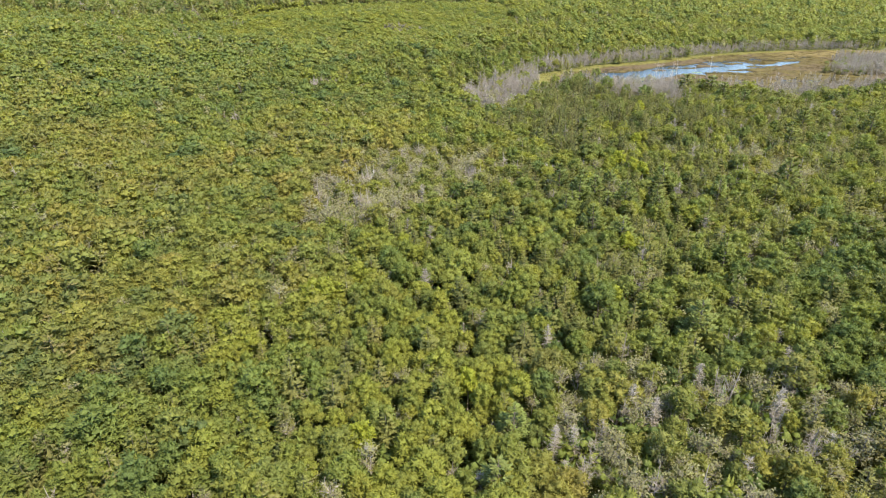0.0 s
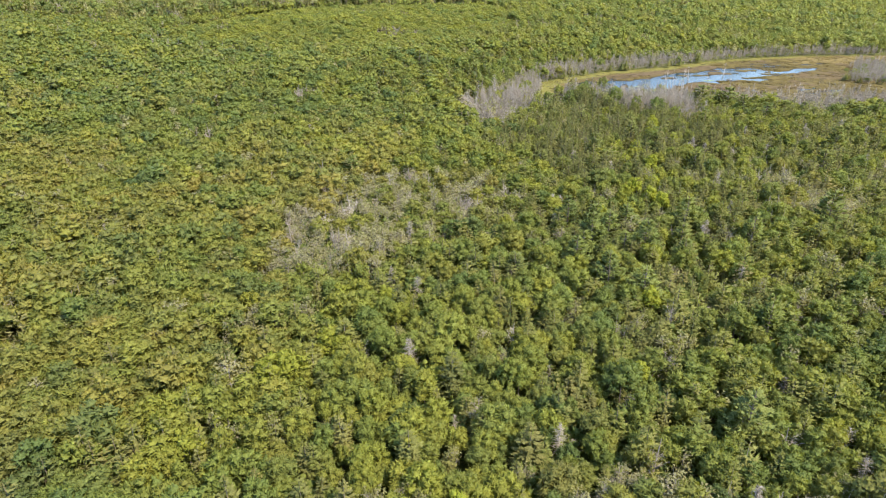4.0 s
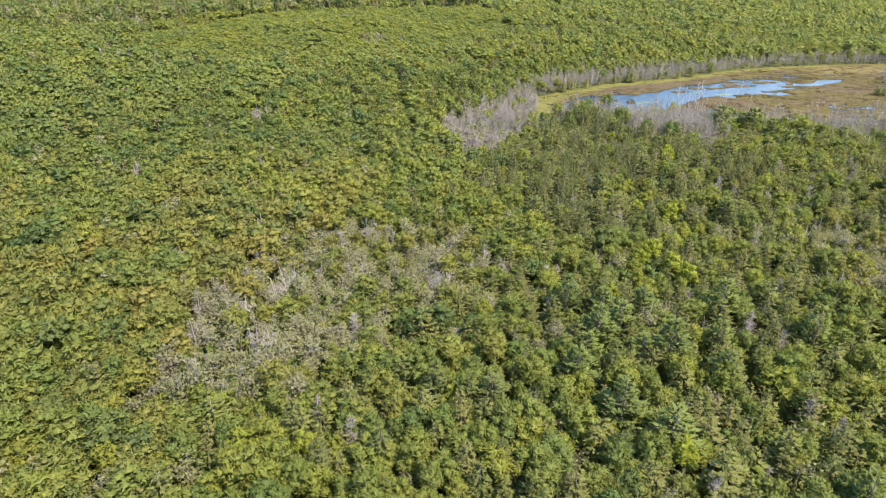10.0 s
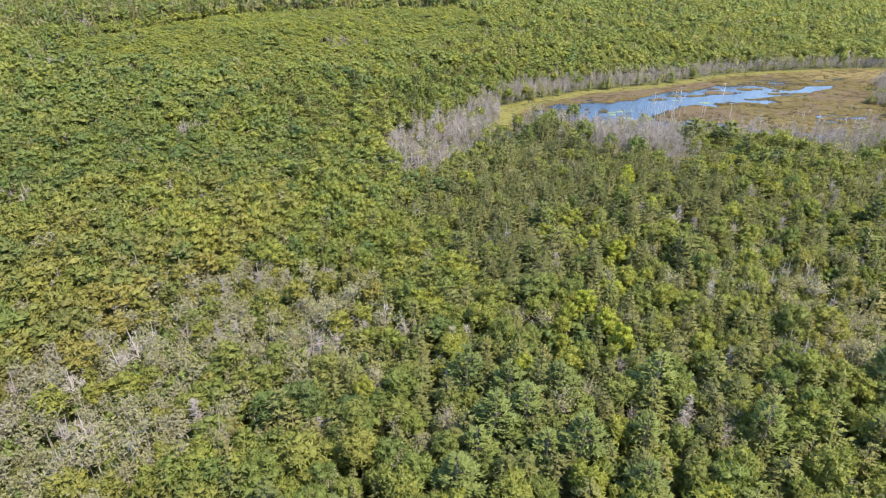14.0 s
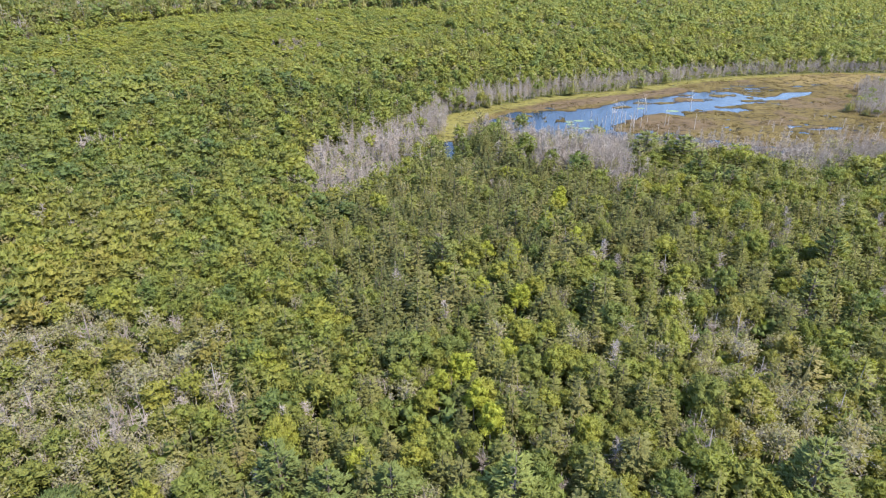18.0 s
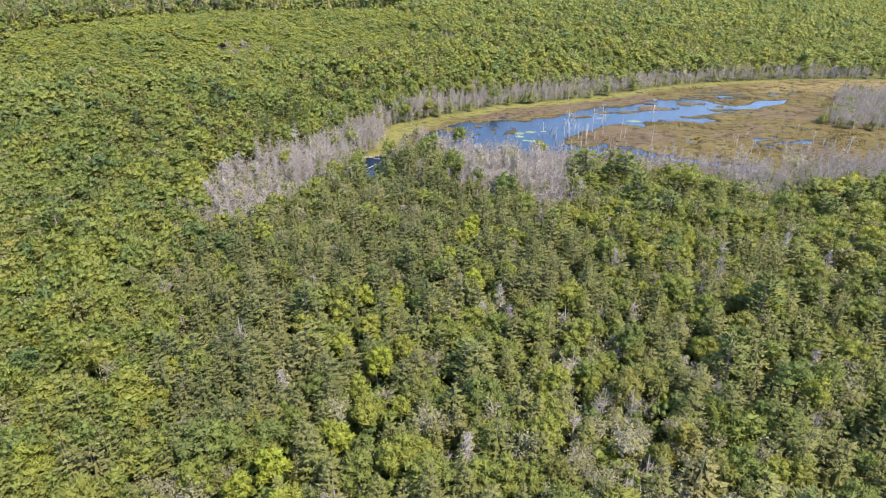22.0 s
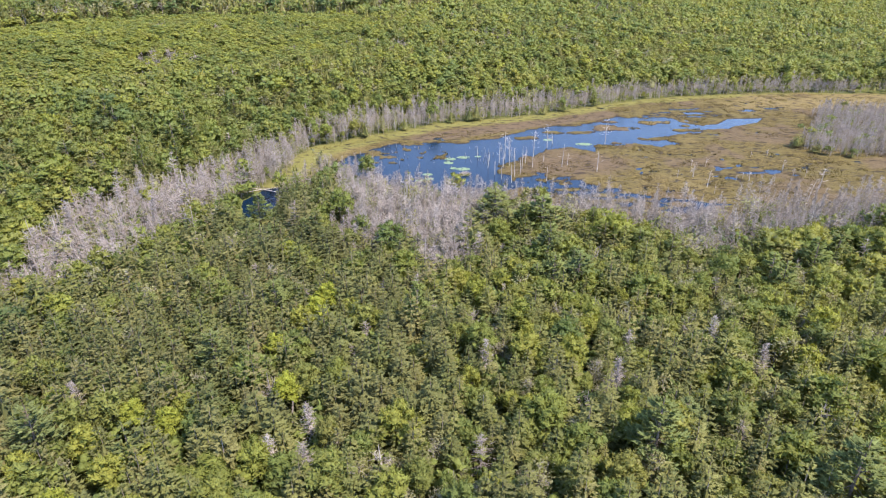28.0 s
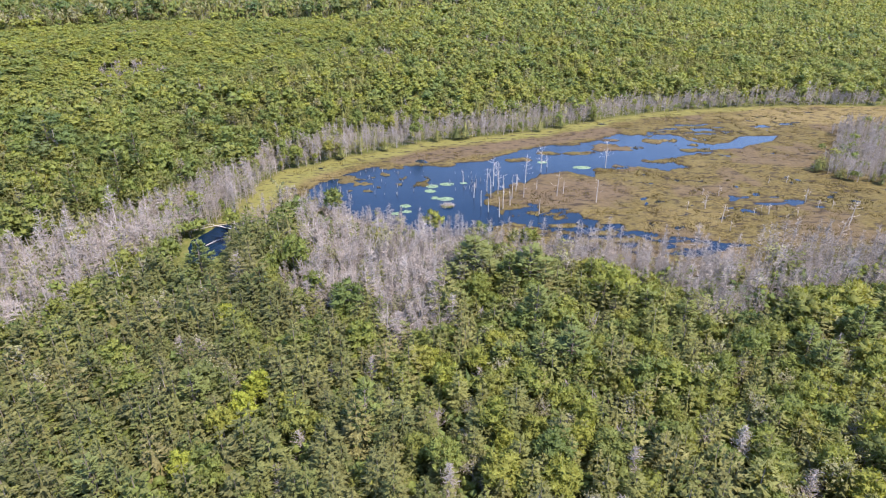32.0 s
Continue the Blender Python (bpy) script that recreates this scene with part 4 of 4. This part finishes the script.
def stand(name, label, category, mask, k):
    """All trees of one kind that nobody could count, as one mesh."""
    quads, slots, tones, drys = [], [], [], []
    level = np.where(back | (y > 640), HORIZON, np.digitize(passed, (26, 80, 215)))
    for lod in (NEAR, MIDDLE, WIDE, FAR, HORIZON):
        shapes = SHAPES[k, lod]
        pick = np.arange(count) % len(shapes)
        for v, (leaves, wood) in enumerate(shapes):
            who = np.flatnonzero(mask & (level == lod) & (pick == v))
            if not len(who):
                continue
            if lod >= WIDE and k in (BROAD, SPRUCE_T, PINE_T):
                wood = wood[:0]
            q = np.concatenate([leaves, wood])
            c, s = np.cos(turn[who])[:, None, None], np.sin(turn[who])[:, None, None]
            g = size[who][:, None, None]
            gz = (size[who] ** 0.45 * tall_of[who])[:, None, None]
            X, Y, Z = q[None, :, :, 0], q[None, :, :, 1], q[None, :, :, 2]
            placed = [(X * c - Y * s) * g + x[who][:, None, None], (X * s + Y * c) * g + y[who][:, None, None], Z * gz + z[who][:, None, None]]
            if q.shape[-1] > 3:
                U, V, W = q[None, :, :, 3], q[None, :, :, 4], q[None, :, :, 5]
                placed += [U * c - V * s, U * s + V * c, W + 0 * U * c]
            quads.append(np.stack(placed, -1).reshape(-1, 3, len(placed)))
            slots.append(np.tile(np.r_[np.zeros(len(leaves), int), np.ones(len(wood), int)], len(who)))
            tones.append(np.repeat(tone[who], len(q)))
            drys.append(np.repeat(dry[who], len(q)))
    if not quads:
        return None
    me = piece_mesh(name, np.concatenate(quads), np.concatenate(slots), np.concatenate(tones), np.concatenate(drys), (LEAF[k], WOOD[k]))
    return tagged(new(name, me), label, category, kind="stuff")


tall_of = rng.normal(1.0, 0.1, count).clip(0.75, 1.3)
tall_of = np.where(zone["clearing"], tall_of * 0.6, tall_of)
tall_of = np.where(shrub, size ** 0.5, tall_of)
tall_of = np.where(near_line([(62, 336), (68, 320)], x, y) < 6, tall_of * 0.6, tall_of)
tall_of = np.where(zone["islet"], rng.uniform(0.35, 0.8, count), tall_of)
tall_of = np.where(zone["tall"], tall_of * 1.5, tall_of)
tall_of = np.where(kind == DEAD, rng.uniform(0.55, 1.2, count), tall_of)
near_shore = (bog_in > -45) & (y < 400) & ~zone["islet"]
tall_of = np.where(near_shore, tall_of * np.where(kind == DEAD, 1.3, np.where(x > 122, 0.95, 1.2)), tall_of)
tall_of = np.where((kind == DEAD) & (bog_in < 2) & (bog_in > -24) & (y >= 385) & (x < 240), tall_of * (0.92 + 0.35 * patch), tall_of)


# ---------------------------------------------------------------- single trees: a thing each, with its trunk and its crown
def tree_thing(name, label, category, group, leaves, wood, leaf_mat, wood_mat, tone_v, dry_v, crown="crown", trunk="trunk"):
    top = new(name)
    tagged(top, label, category, group)
    pieces = [("branch", q, leaf_mat) for q in leaves] if isinstance(leaves, list) else [(crown, leaves, leaf_mat)]
    for part_name, quads, mat in [(trunk, wood, wood_mat), *pieces]:
        if len(quads):
            me = piece_mesh(part_name, quads, np.zeros(len(quads)), np.full(len(quads), tone_v), np.full(len(quads), dry_v), (mat,))
            ob = new(part_name, me)
            ob.parent = top
    return top


def place(first, used, px, py, scale, angle, lift=0.0, stretch=1.0):
    m = pose(px, py, float(ground_height(np.array([px * 1.0]), np.array([py * 1.0]))[0]) + lift, 0, 0, angle)
    if not used:
        first.matrix_basis = m @ Matrix.Diagonal((scale, scale, scale * stretch, 1))
        return first
    ob = copy_thing(first, m)
    ob.scale = (scale, scale, scale * stretch)
    return ob


KINDS = {
    BROAD: ("broadleaf_tree", "tree", "broadleaf trees of the canopy", 300,
            ["dark green broadleaf tree with a dense rounded crown", "mid-green broadleaf tree with a full leafy crown", "light green broadleaf tree with a lumpy crown",
             "yellow-green broadleaf tree with a sunlit rounded crown"]),
    SPRUCE_T: ("spruce_tree", "conifer tree", "spruces of the canopy", 280,
               ["dark green spruce with a narrow pointed crown", "olive-green spruce with drooping tiers of branches", "grey-green spruce with a ragged pointed crown"]),
    PINE_T: ("pine_tree", "conifer tree", "pines above the canopy", 60, ["tall blue-green pine with plumed spreading branches"]),
    THIN: ("thin_hardwood_tree", "tree", "sparse hardwoods", 170, ["sparse olive hardwood tree with pale bare limbs showing", "thin-leaved drying hardwood tree with grey twigs"]),
    BARE: ("bare_tree", "dead tree", "bare hardwoods", 90, ["leafless grey hardwood tree with pale spreading limbs", "dying hardwood tree with bare silvery twigs"]),
    DEAD: ("dead_tree", "dead tree", "dead trees in the forest", 110, ["grey dead spruce with bare bristling twigs among green trees"]),
}
for k, (name, category, group, most, labels) in KINDS.items():
    who = np.flatnonzero(standing & (kind == k) & ~back)
    who = who[np.argsort(passed[who])][:most]
    standing[who] = False
    shapes = SHAPES[k, NEAR]
    grades = 3 if k in (BROAD, SPRUCE_T) else 2
    firsts = {}
    order = np.argsort(np.argsort(tone[who]))
    for rank, i in zip(order, who):
        grade = int(rank * grades / len(who))
        v = int(i) % len(shapes)
        key = (v, grade)
        used = key in firsts
        if not used:
            same = who[(order * grades // len(who)) == grade]
            label = labels[min(len(labels) - 1, int(grade / grades * len(labels) + 0.5))]
            firsts[key] = tree_thing(name, label, category, group, *shapes[v], LEAF[k], WOOD[k], float(np.mean(tone[same]) + 0.09 * math.sin(v * 2.3)), float(np.mean(dry[same]) * (0.4 + 0.4 * (v % 4))),
                                     "crown")
        place(firsts[key], used, float(x[i]), float(y[i]), float(size[i]), math.degrees(turn[i]), 0.0, float(tall_of[i] * size[i] ** -0.55))

firsts = {}
for n, (px, py) in enumerate(YELLOW):
    v = n % 4
    used = v in firsts
    if not used:
        firsts[v] = tree_thing("yellow_tree", ("bright yellow-green broadleaf tree glowing among darker crowns", "lime-green broadleaf tree starting to turn yellow")[v % 2], "tree", "bright turning trees",
                               *broadleaf(1000, 0.28, 300 + v, wide=2.3, lobes=15, rings=(45, -5)), broad_leaf, bark, 0.78 + 0.05 * v, 0.12 * (v % 2))
    place(firsts[v], used, px, py, (1.0, 1.2, 1.08, 1.26)[n % 4], 37 * n, 0.0, 0.95)
firsts = {}
for n, (px, py) in enumerate(PINES_AT):
    v = n % 4
    used = v in firsts
    if not used:
        firsts[v] = tree_thing("white_pine", "tall light green pine with long plumed boughs above the canopy", "conifer tree", "tall pines", *pine(46, 0.66, 340 + v, 13.0, 4.4), pine_needles, bark, 0.3 + 0.12 * v, 0.08)
    place(firsts[v], used, px, py, (0.95, 1.1, 1.0, 0.85)[n % 4] * (0.9 if py > 270 else 1.0), 61 * n)
firsts = {}
for n, (px, py) in enumerate(BLEACHED):
    v = n % 6
    used = v in firsts
    if not used:
        firsts[v] = tree_thing("bleached_dead_tree", ("bleached dead tree with bare spreading limbs above the canopy", "silvery dead conifer with bristling twigs above the canopy")[v % 3 > 0], "dead tree", "bleached dead trees",
                               *(dead_conifer(300, 320 + v, 9.4, 2.2, 0.085) if v % 3 else bare_hardwood(380, 320 + v)), grey_wood, grey_wood, 0.3 + 0.06 * v, 0.0)
    place(firsts[v], used, px, py, (0.9, 1.0, 1.08)[n % 3], 53 * n, 0.2)

# ---------------------------------------------------------------- the rest of the forest
stand("broadleaf_forest", "dense green and yellow-green broadleaf forest canopy", "forest", standing & (kind == BROAD), BROAD)
stand("spruce_forest", "dark green spruces standing through the forest", "forest", standing & (kind == SPRUCE_T), SPRUCE_T)
stand("pine_forest", "blue-green pines scattered in the forest", "forest", standing & (kind == PINE_T), PINE_T)
stand("thin_hardwood_forest", "sparse olive hardwoods with pale twigs", "forest", standing & (kind == THIN), THIN)
stand("bare_tree_stand", "leafless grey hardwoods scattered in the forest", "dead trees", standing & (kind == BARE), BARE)
stand("dead_tree_stand", "grey dead drowned trees around the bog", "dead trees", standing & (kind == DEAD), DEAD)

# young growth that fills the gaps under the canopy
ux, uy = jittered(-260, 300, 50, 372, 3.3)
under = (ux > -0.76 * uy - 8) & (ux < 0.76 * uy + 8) & (inside(BOG, ux, uy) < -6) & (near_line([(57, 338), (58, 352), (64, 332)], ux, uy) > 7)
ux, uy = ux[under], uy[under]
uz, ur = ground_height(ux, uy), np.random.default_rng(91)
young = [broadleaf(26, 0.7, 500 + v, tall=5.8, wide=2.2, lobes=4, rings=(-5,), around=5)[0] for v in range(6)]
pieces, tones = [], []
for v, q in enumerate(young):
    who = np.arange(len(ux)) % 6 == v
    a, g = ur.uniform(0, 6.28, who.sum())[:, None, None], ur.uniform(0.6, 1.15, who.sum())[:, None, None]
    c, s = np.cos(a), np.sin(a)
    X, Y, Z, U, V, W = np.moveaxis(q[None], -1, 0)
    pieces.append(np.stack([(X * c - Y * s) * g + ux[who][:, None, None], (X * s + Y * c) * g + uy[who][:, None, None], Z * g + uz[who][:, None, None],
                            U * c - V * s, U * s + V * c, W + 0 * c * U], -1).reshape(-1, 3, 6))
    tones.append(np.repeat(ur.uniform(0.1, 0.6, who.sum()), len(q)))
pieces, tones = np.concatenate(pieces), np.concatenate(tones)
tagged(new("undergrowth", piece_mesh("undergrowth", pieces, np.zeros(len(pieces)), tones, None, (broad_leaf,))), "green saplings and shrubs under the forest canopy", "undergrowth", kind="stuff")

# ---------------------------------------------------------------- the pond and the bog
SNAGS = [(179, 418, 10.5, 22), (155, 413.5, 9.5, 20), (148, 401.5, 9.5, 22), (137, 399, 10.5, 18), (138, 391, 11.0, 16), (134.5, 394, 7.5, 12), (130, 388, 5.0, 3), (132, 381, 5.0, 2),
         (135.5, 388, 7.0, 4), (137, 372, 6.5, 2), (138.6, 378.5, 8.0, 3), (142, 386, 8.5, 4), (144, 393.5, 6.0, 3), (140, 391, 6.5, 2), (141, 381, 5.5, 1), (149, 374, 5.0, 1),
         (156.5, 388, 9.0, 4), (159, 390.6, 4.5, 3), (168, 383, 7.5, 5), (146, 388, 4.5, 1), (127, 402, 4.2, 1), (145, 399, 4.0, 1), (158, 419, 5.0, 3), (134, 376, 4.5, 1),
         (151, 395, 3.5, 1), (131, 397, 3.2, 1), (200, 378, 4.5, 8), (200.5, 367, 5.5, 9), (233, 383, 4.5, 10), (236, 365, 7.5, 14), (226, 353.5, 8.0, 14), (217, 373, 3.5, 7)]
for n, (px, py, tall, arms) in enumerate(SNAGS):
    branches, trunk = snag(400 + n, tall, arms)
    t = tree_thing("snag", "bleached white dead tree standing in the pond" if arms > 4 else "bare white pole of a drowned tree in the pond", "dead tree", "snags in the pond",
                   branches, trunk, grey_wood, grey_wood, 0.8, 0.0)
    t.matrix_basis = pose(px, py, 0.1, 0, 0, 71 * n)

r = np.random.default_rng(52)
for n in range(18):
    px, py = r.uniform(190, 262), r.uniform(346, 402)
    branches, trunk = snag(460 + n, r.uniform(1.8, 3.6), int(r.integers(4, 9)))
    t = tree_thing("dead_sapling", "small grey dead sapling standing in the bog sedge", "dead tree", "dead saplings on the bog", branches, trunk * (0.6, 0.6, 1.0), grey_wood, grey_wood, 0.6, 0.0)
    t.matrix_basis = pose(px, py, 0.15, 0, 0, 97 * n)

r = np.random.default_rng(77)
stubs = []
for _ in range(150):
    px, py = r.uniform(80, 140), r.uniform(375, 416)
    if wetness(np.array([px]), np.array([py]))[0] > 0.3 and (py > 385 + (px - 80) * 0.2 or r.random() < 0.15) and r.random() < 0.8:
        h = r.uniform(0.4, 1.7)
        stubs.append(tube([(px, py, -0.4), (px + r.normal() * 0.15, py + r.normal() * 0.15, h)], (0.09, 0.05), 4))
me = piece_mesh("drowned_stubs", np.concatenate(stubs), np.zeros(8 * len(stubs)), np.full(8 * len(stubs), 0.45), None, (grey_wood,))
tagged(new("drowned_stubs", me), "grey stubs of drowned trees in the water", "stumps", kind="stuff")


def tufts(n, where, tall, size, seed, tone_of):
    r = np.random.default_rng(seed)
    px, py = where(r, n)
    base = np.stack([px, py, np.zeros_like(px)], -1)
    blades, tones = [], []
    for k in range(4):
        a = r.uniform(0, 2 * np.pi, len(px))
        o = np.stack([np.cos(a), np.sin(a), 0 * a], -1)
        s = np.stack([-np.sin(a), np.cos(a), 0 * a], -1) * (size * r.uniform(0.6, 1.3, len(px)))[:, None]
        h = tall * r.uniform(0.5, 1.2, len(px))
        foot = base + o * 0.08 + (0, 0, 0.02)
        tip = base + o * (0.35 * h)[:, None] + np.stack([0 * h, 0 * h, h + 0.25], -1)
        blades.append(np.stack([foot - s, foot + s, tip], 1))
        tones.append(tone_of(px, py, r))
    return np.concatenate(blades), np.concatenate(tones)


def in_bog(r, n):
    px, py = r.uniform(56, 345, n), r.uniform(330, 517, n)
    keep = (inside(BOG, px, py) > 0.5) & (wetness(px, py) < -0.3) & (fbm(px, py * 1.4, 4.5, 81, 3) + 0.6 * fbm(px, py, 16, 82, 2) > -0.12)
    return px[keep], py[keep]


blades, tones = tufts(130000, in_bog, 0.20, 0.13, 5, lambda px, py, r: np.clip(0.35 + 0.5 * smooth(14, 6, near_line(BOG[:17], px, py)) + 0.4 * fbm(px, py, 9, 71) + r.normal(0, 0.18, len(px)), 0, 1))
me = piece_mesh("sedge_tufts", blades, np.zeros(len(blades)), tones, np.random.default_rng(6).uniform(0, 0.5, len(blades)), (grass_mat,))
tagged(new("sedge_tufts", me), "tawny and yellow-green sedge tussocks covering the bog", "sedge", kind="stuff")


def lily_patch(px, py, wide, deep, seed):
    r = np.random.default_rng(seed)
    bm = bmesh.new()
    for _ in range(int(34 * wide * deep)):
        q, a = math.sqrt(r.random()), r.uniform(0, 2 * math.pi)
        cx, cy, rad, phase = q * math.cos(a) * wide, q * math.sin(a) * deep, r.uniform(0.18, 0.36), r.uniform(0, 6)
        zz = 0.012 + 0.02 * r.random()
        rim = [bm.verts.new((cx + rad * math.cos(phase + j * 0.7), cy + rad * math.sin(phase + j * 0.7), zz + 0.006 * (j % 2))) for j in range(9)]
        bm.faces.new([bm.verts.new((cx, cy, zz - 0.008)), *rim])
    me = bpy.data.meshes.new("lily_pads")
    bm.to_mesh(me)
    bm.free()
    me.materials.append(lily_mat)
    ob = tagged(new("lily_pads", me), "floating mat of pale green lily pads on the pond", "lily pads", "lily pad mats", "stuff")
    ob.location = (px, py, 0.0)


for n, (px, py, wide, deep) in enumerate([(116.5, 399, 2.0, 1.7), (121.5, 401, 2.4, 1.5), (116, 394.5, 1.9, 1.7), (121, 387, 2.5, 1.6), (117.5, 388, 1.2, 1.2), (108.6, 381, 1.7, 1.3),
                                          (109.3, 376.4, 1.5, 1.1), (105.9, 375, 1.2, 1.0), (170.7, 418.6, 3.4, 1.7), (157, 425, 2.0, 1.2), (127, 402, 1.2, 0.9)]):
    lily_patch(px, py, wide, deep, 500 + n)

# beaver lodge: a mud mound under a heap of sticks
lodge = new("beaver_lodge")
tagged(lodge, "low beaver lodge of grey sticks and mud in the water", "beaver lodge")
lodge.location = (121.5, 381, -0.1)
lodge.scale = (0.85, 0.8, 0.75)
r = np.random.default_rng(31)
bm = bmesh.new()
bmesh.ops.create_icosphere(bm, subdivisions=3, radius=1.0)
for v in bm.verts:
    b = 1 + 0.18 * noise.noise(v.co * 2.2)
    v.co = Vector((v.co.x * 2.4 * b, v.co.y * 2.0 * b, v.co.z * 1.1 * b - 0.15))
me = bpy.data.meshes.new("mound")
bm.to_mesh(me)
bm.free()
me.materials.append(ground_mat)
new("mound", me).parent = lodge
heap = []
for _ in range(170):
    a, q = r.uniform(0, 2 * np.pi), r.uniform(0.1, 1.0)
    c = np.array([np.cos(a) * 2.6 * q, np.sin(a) * 2.2 * q, 1.05 * math.sqrt(max(0.0, 1 - q * q)) + 0.08])
    d = unit(np.array([*r.normal(size=2), r.normal() * 0.25])) * r.uniform(0.5, 1.3)
    heap.append(tube([c - d, c + d + (0, 0, 0.02)], (0.05, 0.03), 4))
me = piece_mesh("sticks", np.concatenate(heap), np.zeros(8 * len(heap)), r.uniform(0.1, 0.55, 8 * len(heap)), None, (grey_wood,))
new("sticks", me).parent = lodge

for n, (x0, y0, x1, y1) in enumerate([(48, 361, 62, 368), (57, 352, 61, 357), (60, 363, 52, 366)]):
    d = Vector((x1 - x0, y1 - y0, 0))
    log = tube([(0, 0, 0.25), tuple(d * 0.5 + Vector((0, 0, 0.55))), tuple(d + Vector((0, 0, 0.4)))], (0.22, 0.17, 0.07), 6)
    t = tree_thing("fallen_log", "grey fallen tree lying across the brook outlet", "log", "logs at the brook",
                   [tube([tuple(d * w), tuple(d * w + Vector((0.5 * math.sin(9 * w), 0.8 * math.cos(7 * w), 1.1)))], (0.05, 0.015), 4) for w in (0.3, 0.45, 0.6, 0.7, 0.8, 0.9)],
                   log, grey_wood, grey_wood, 0.85, 0.0)
    t.location = (x0, y0, 0.1)
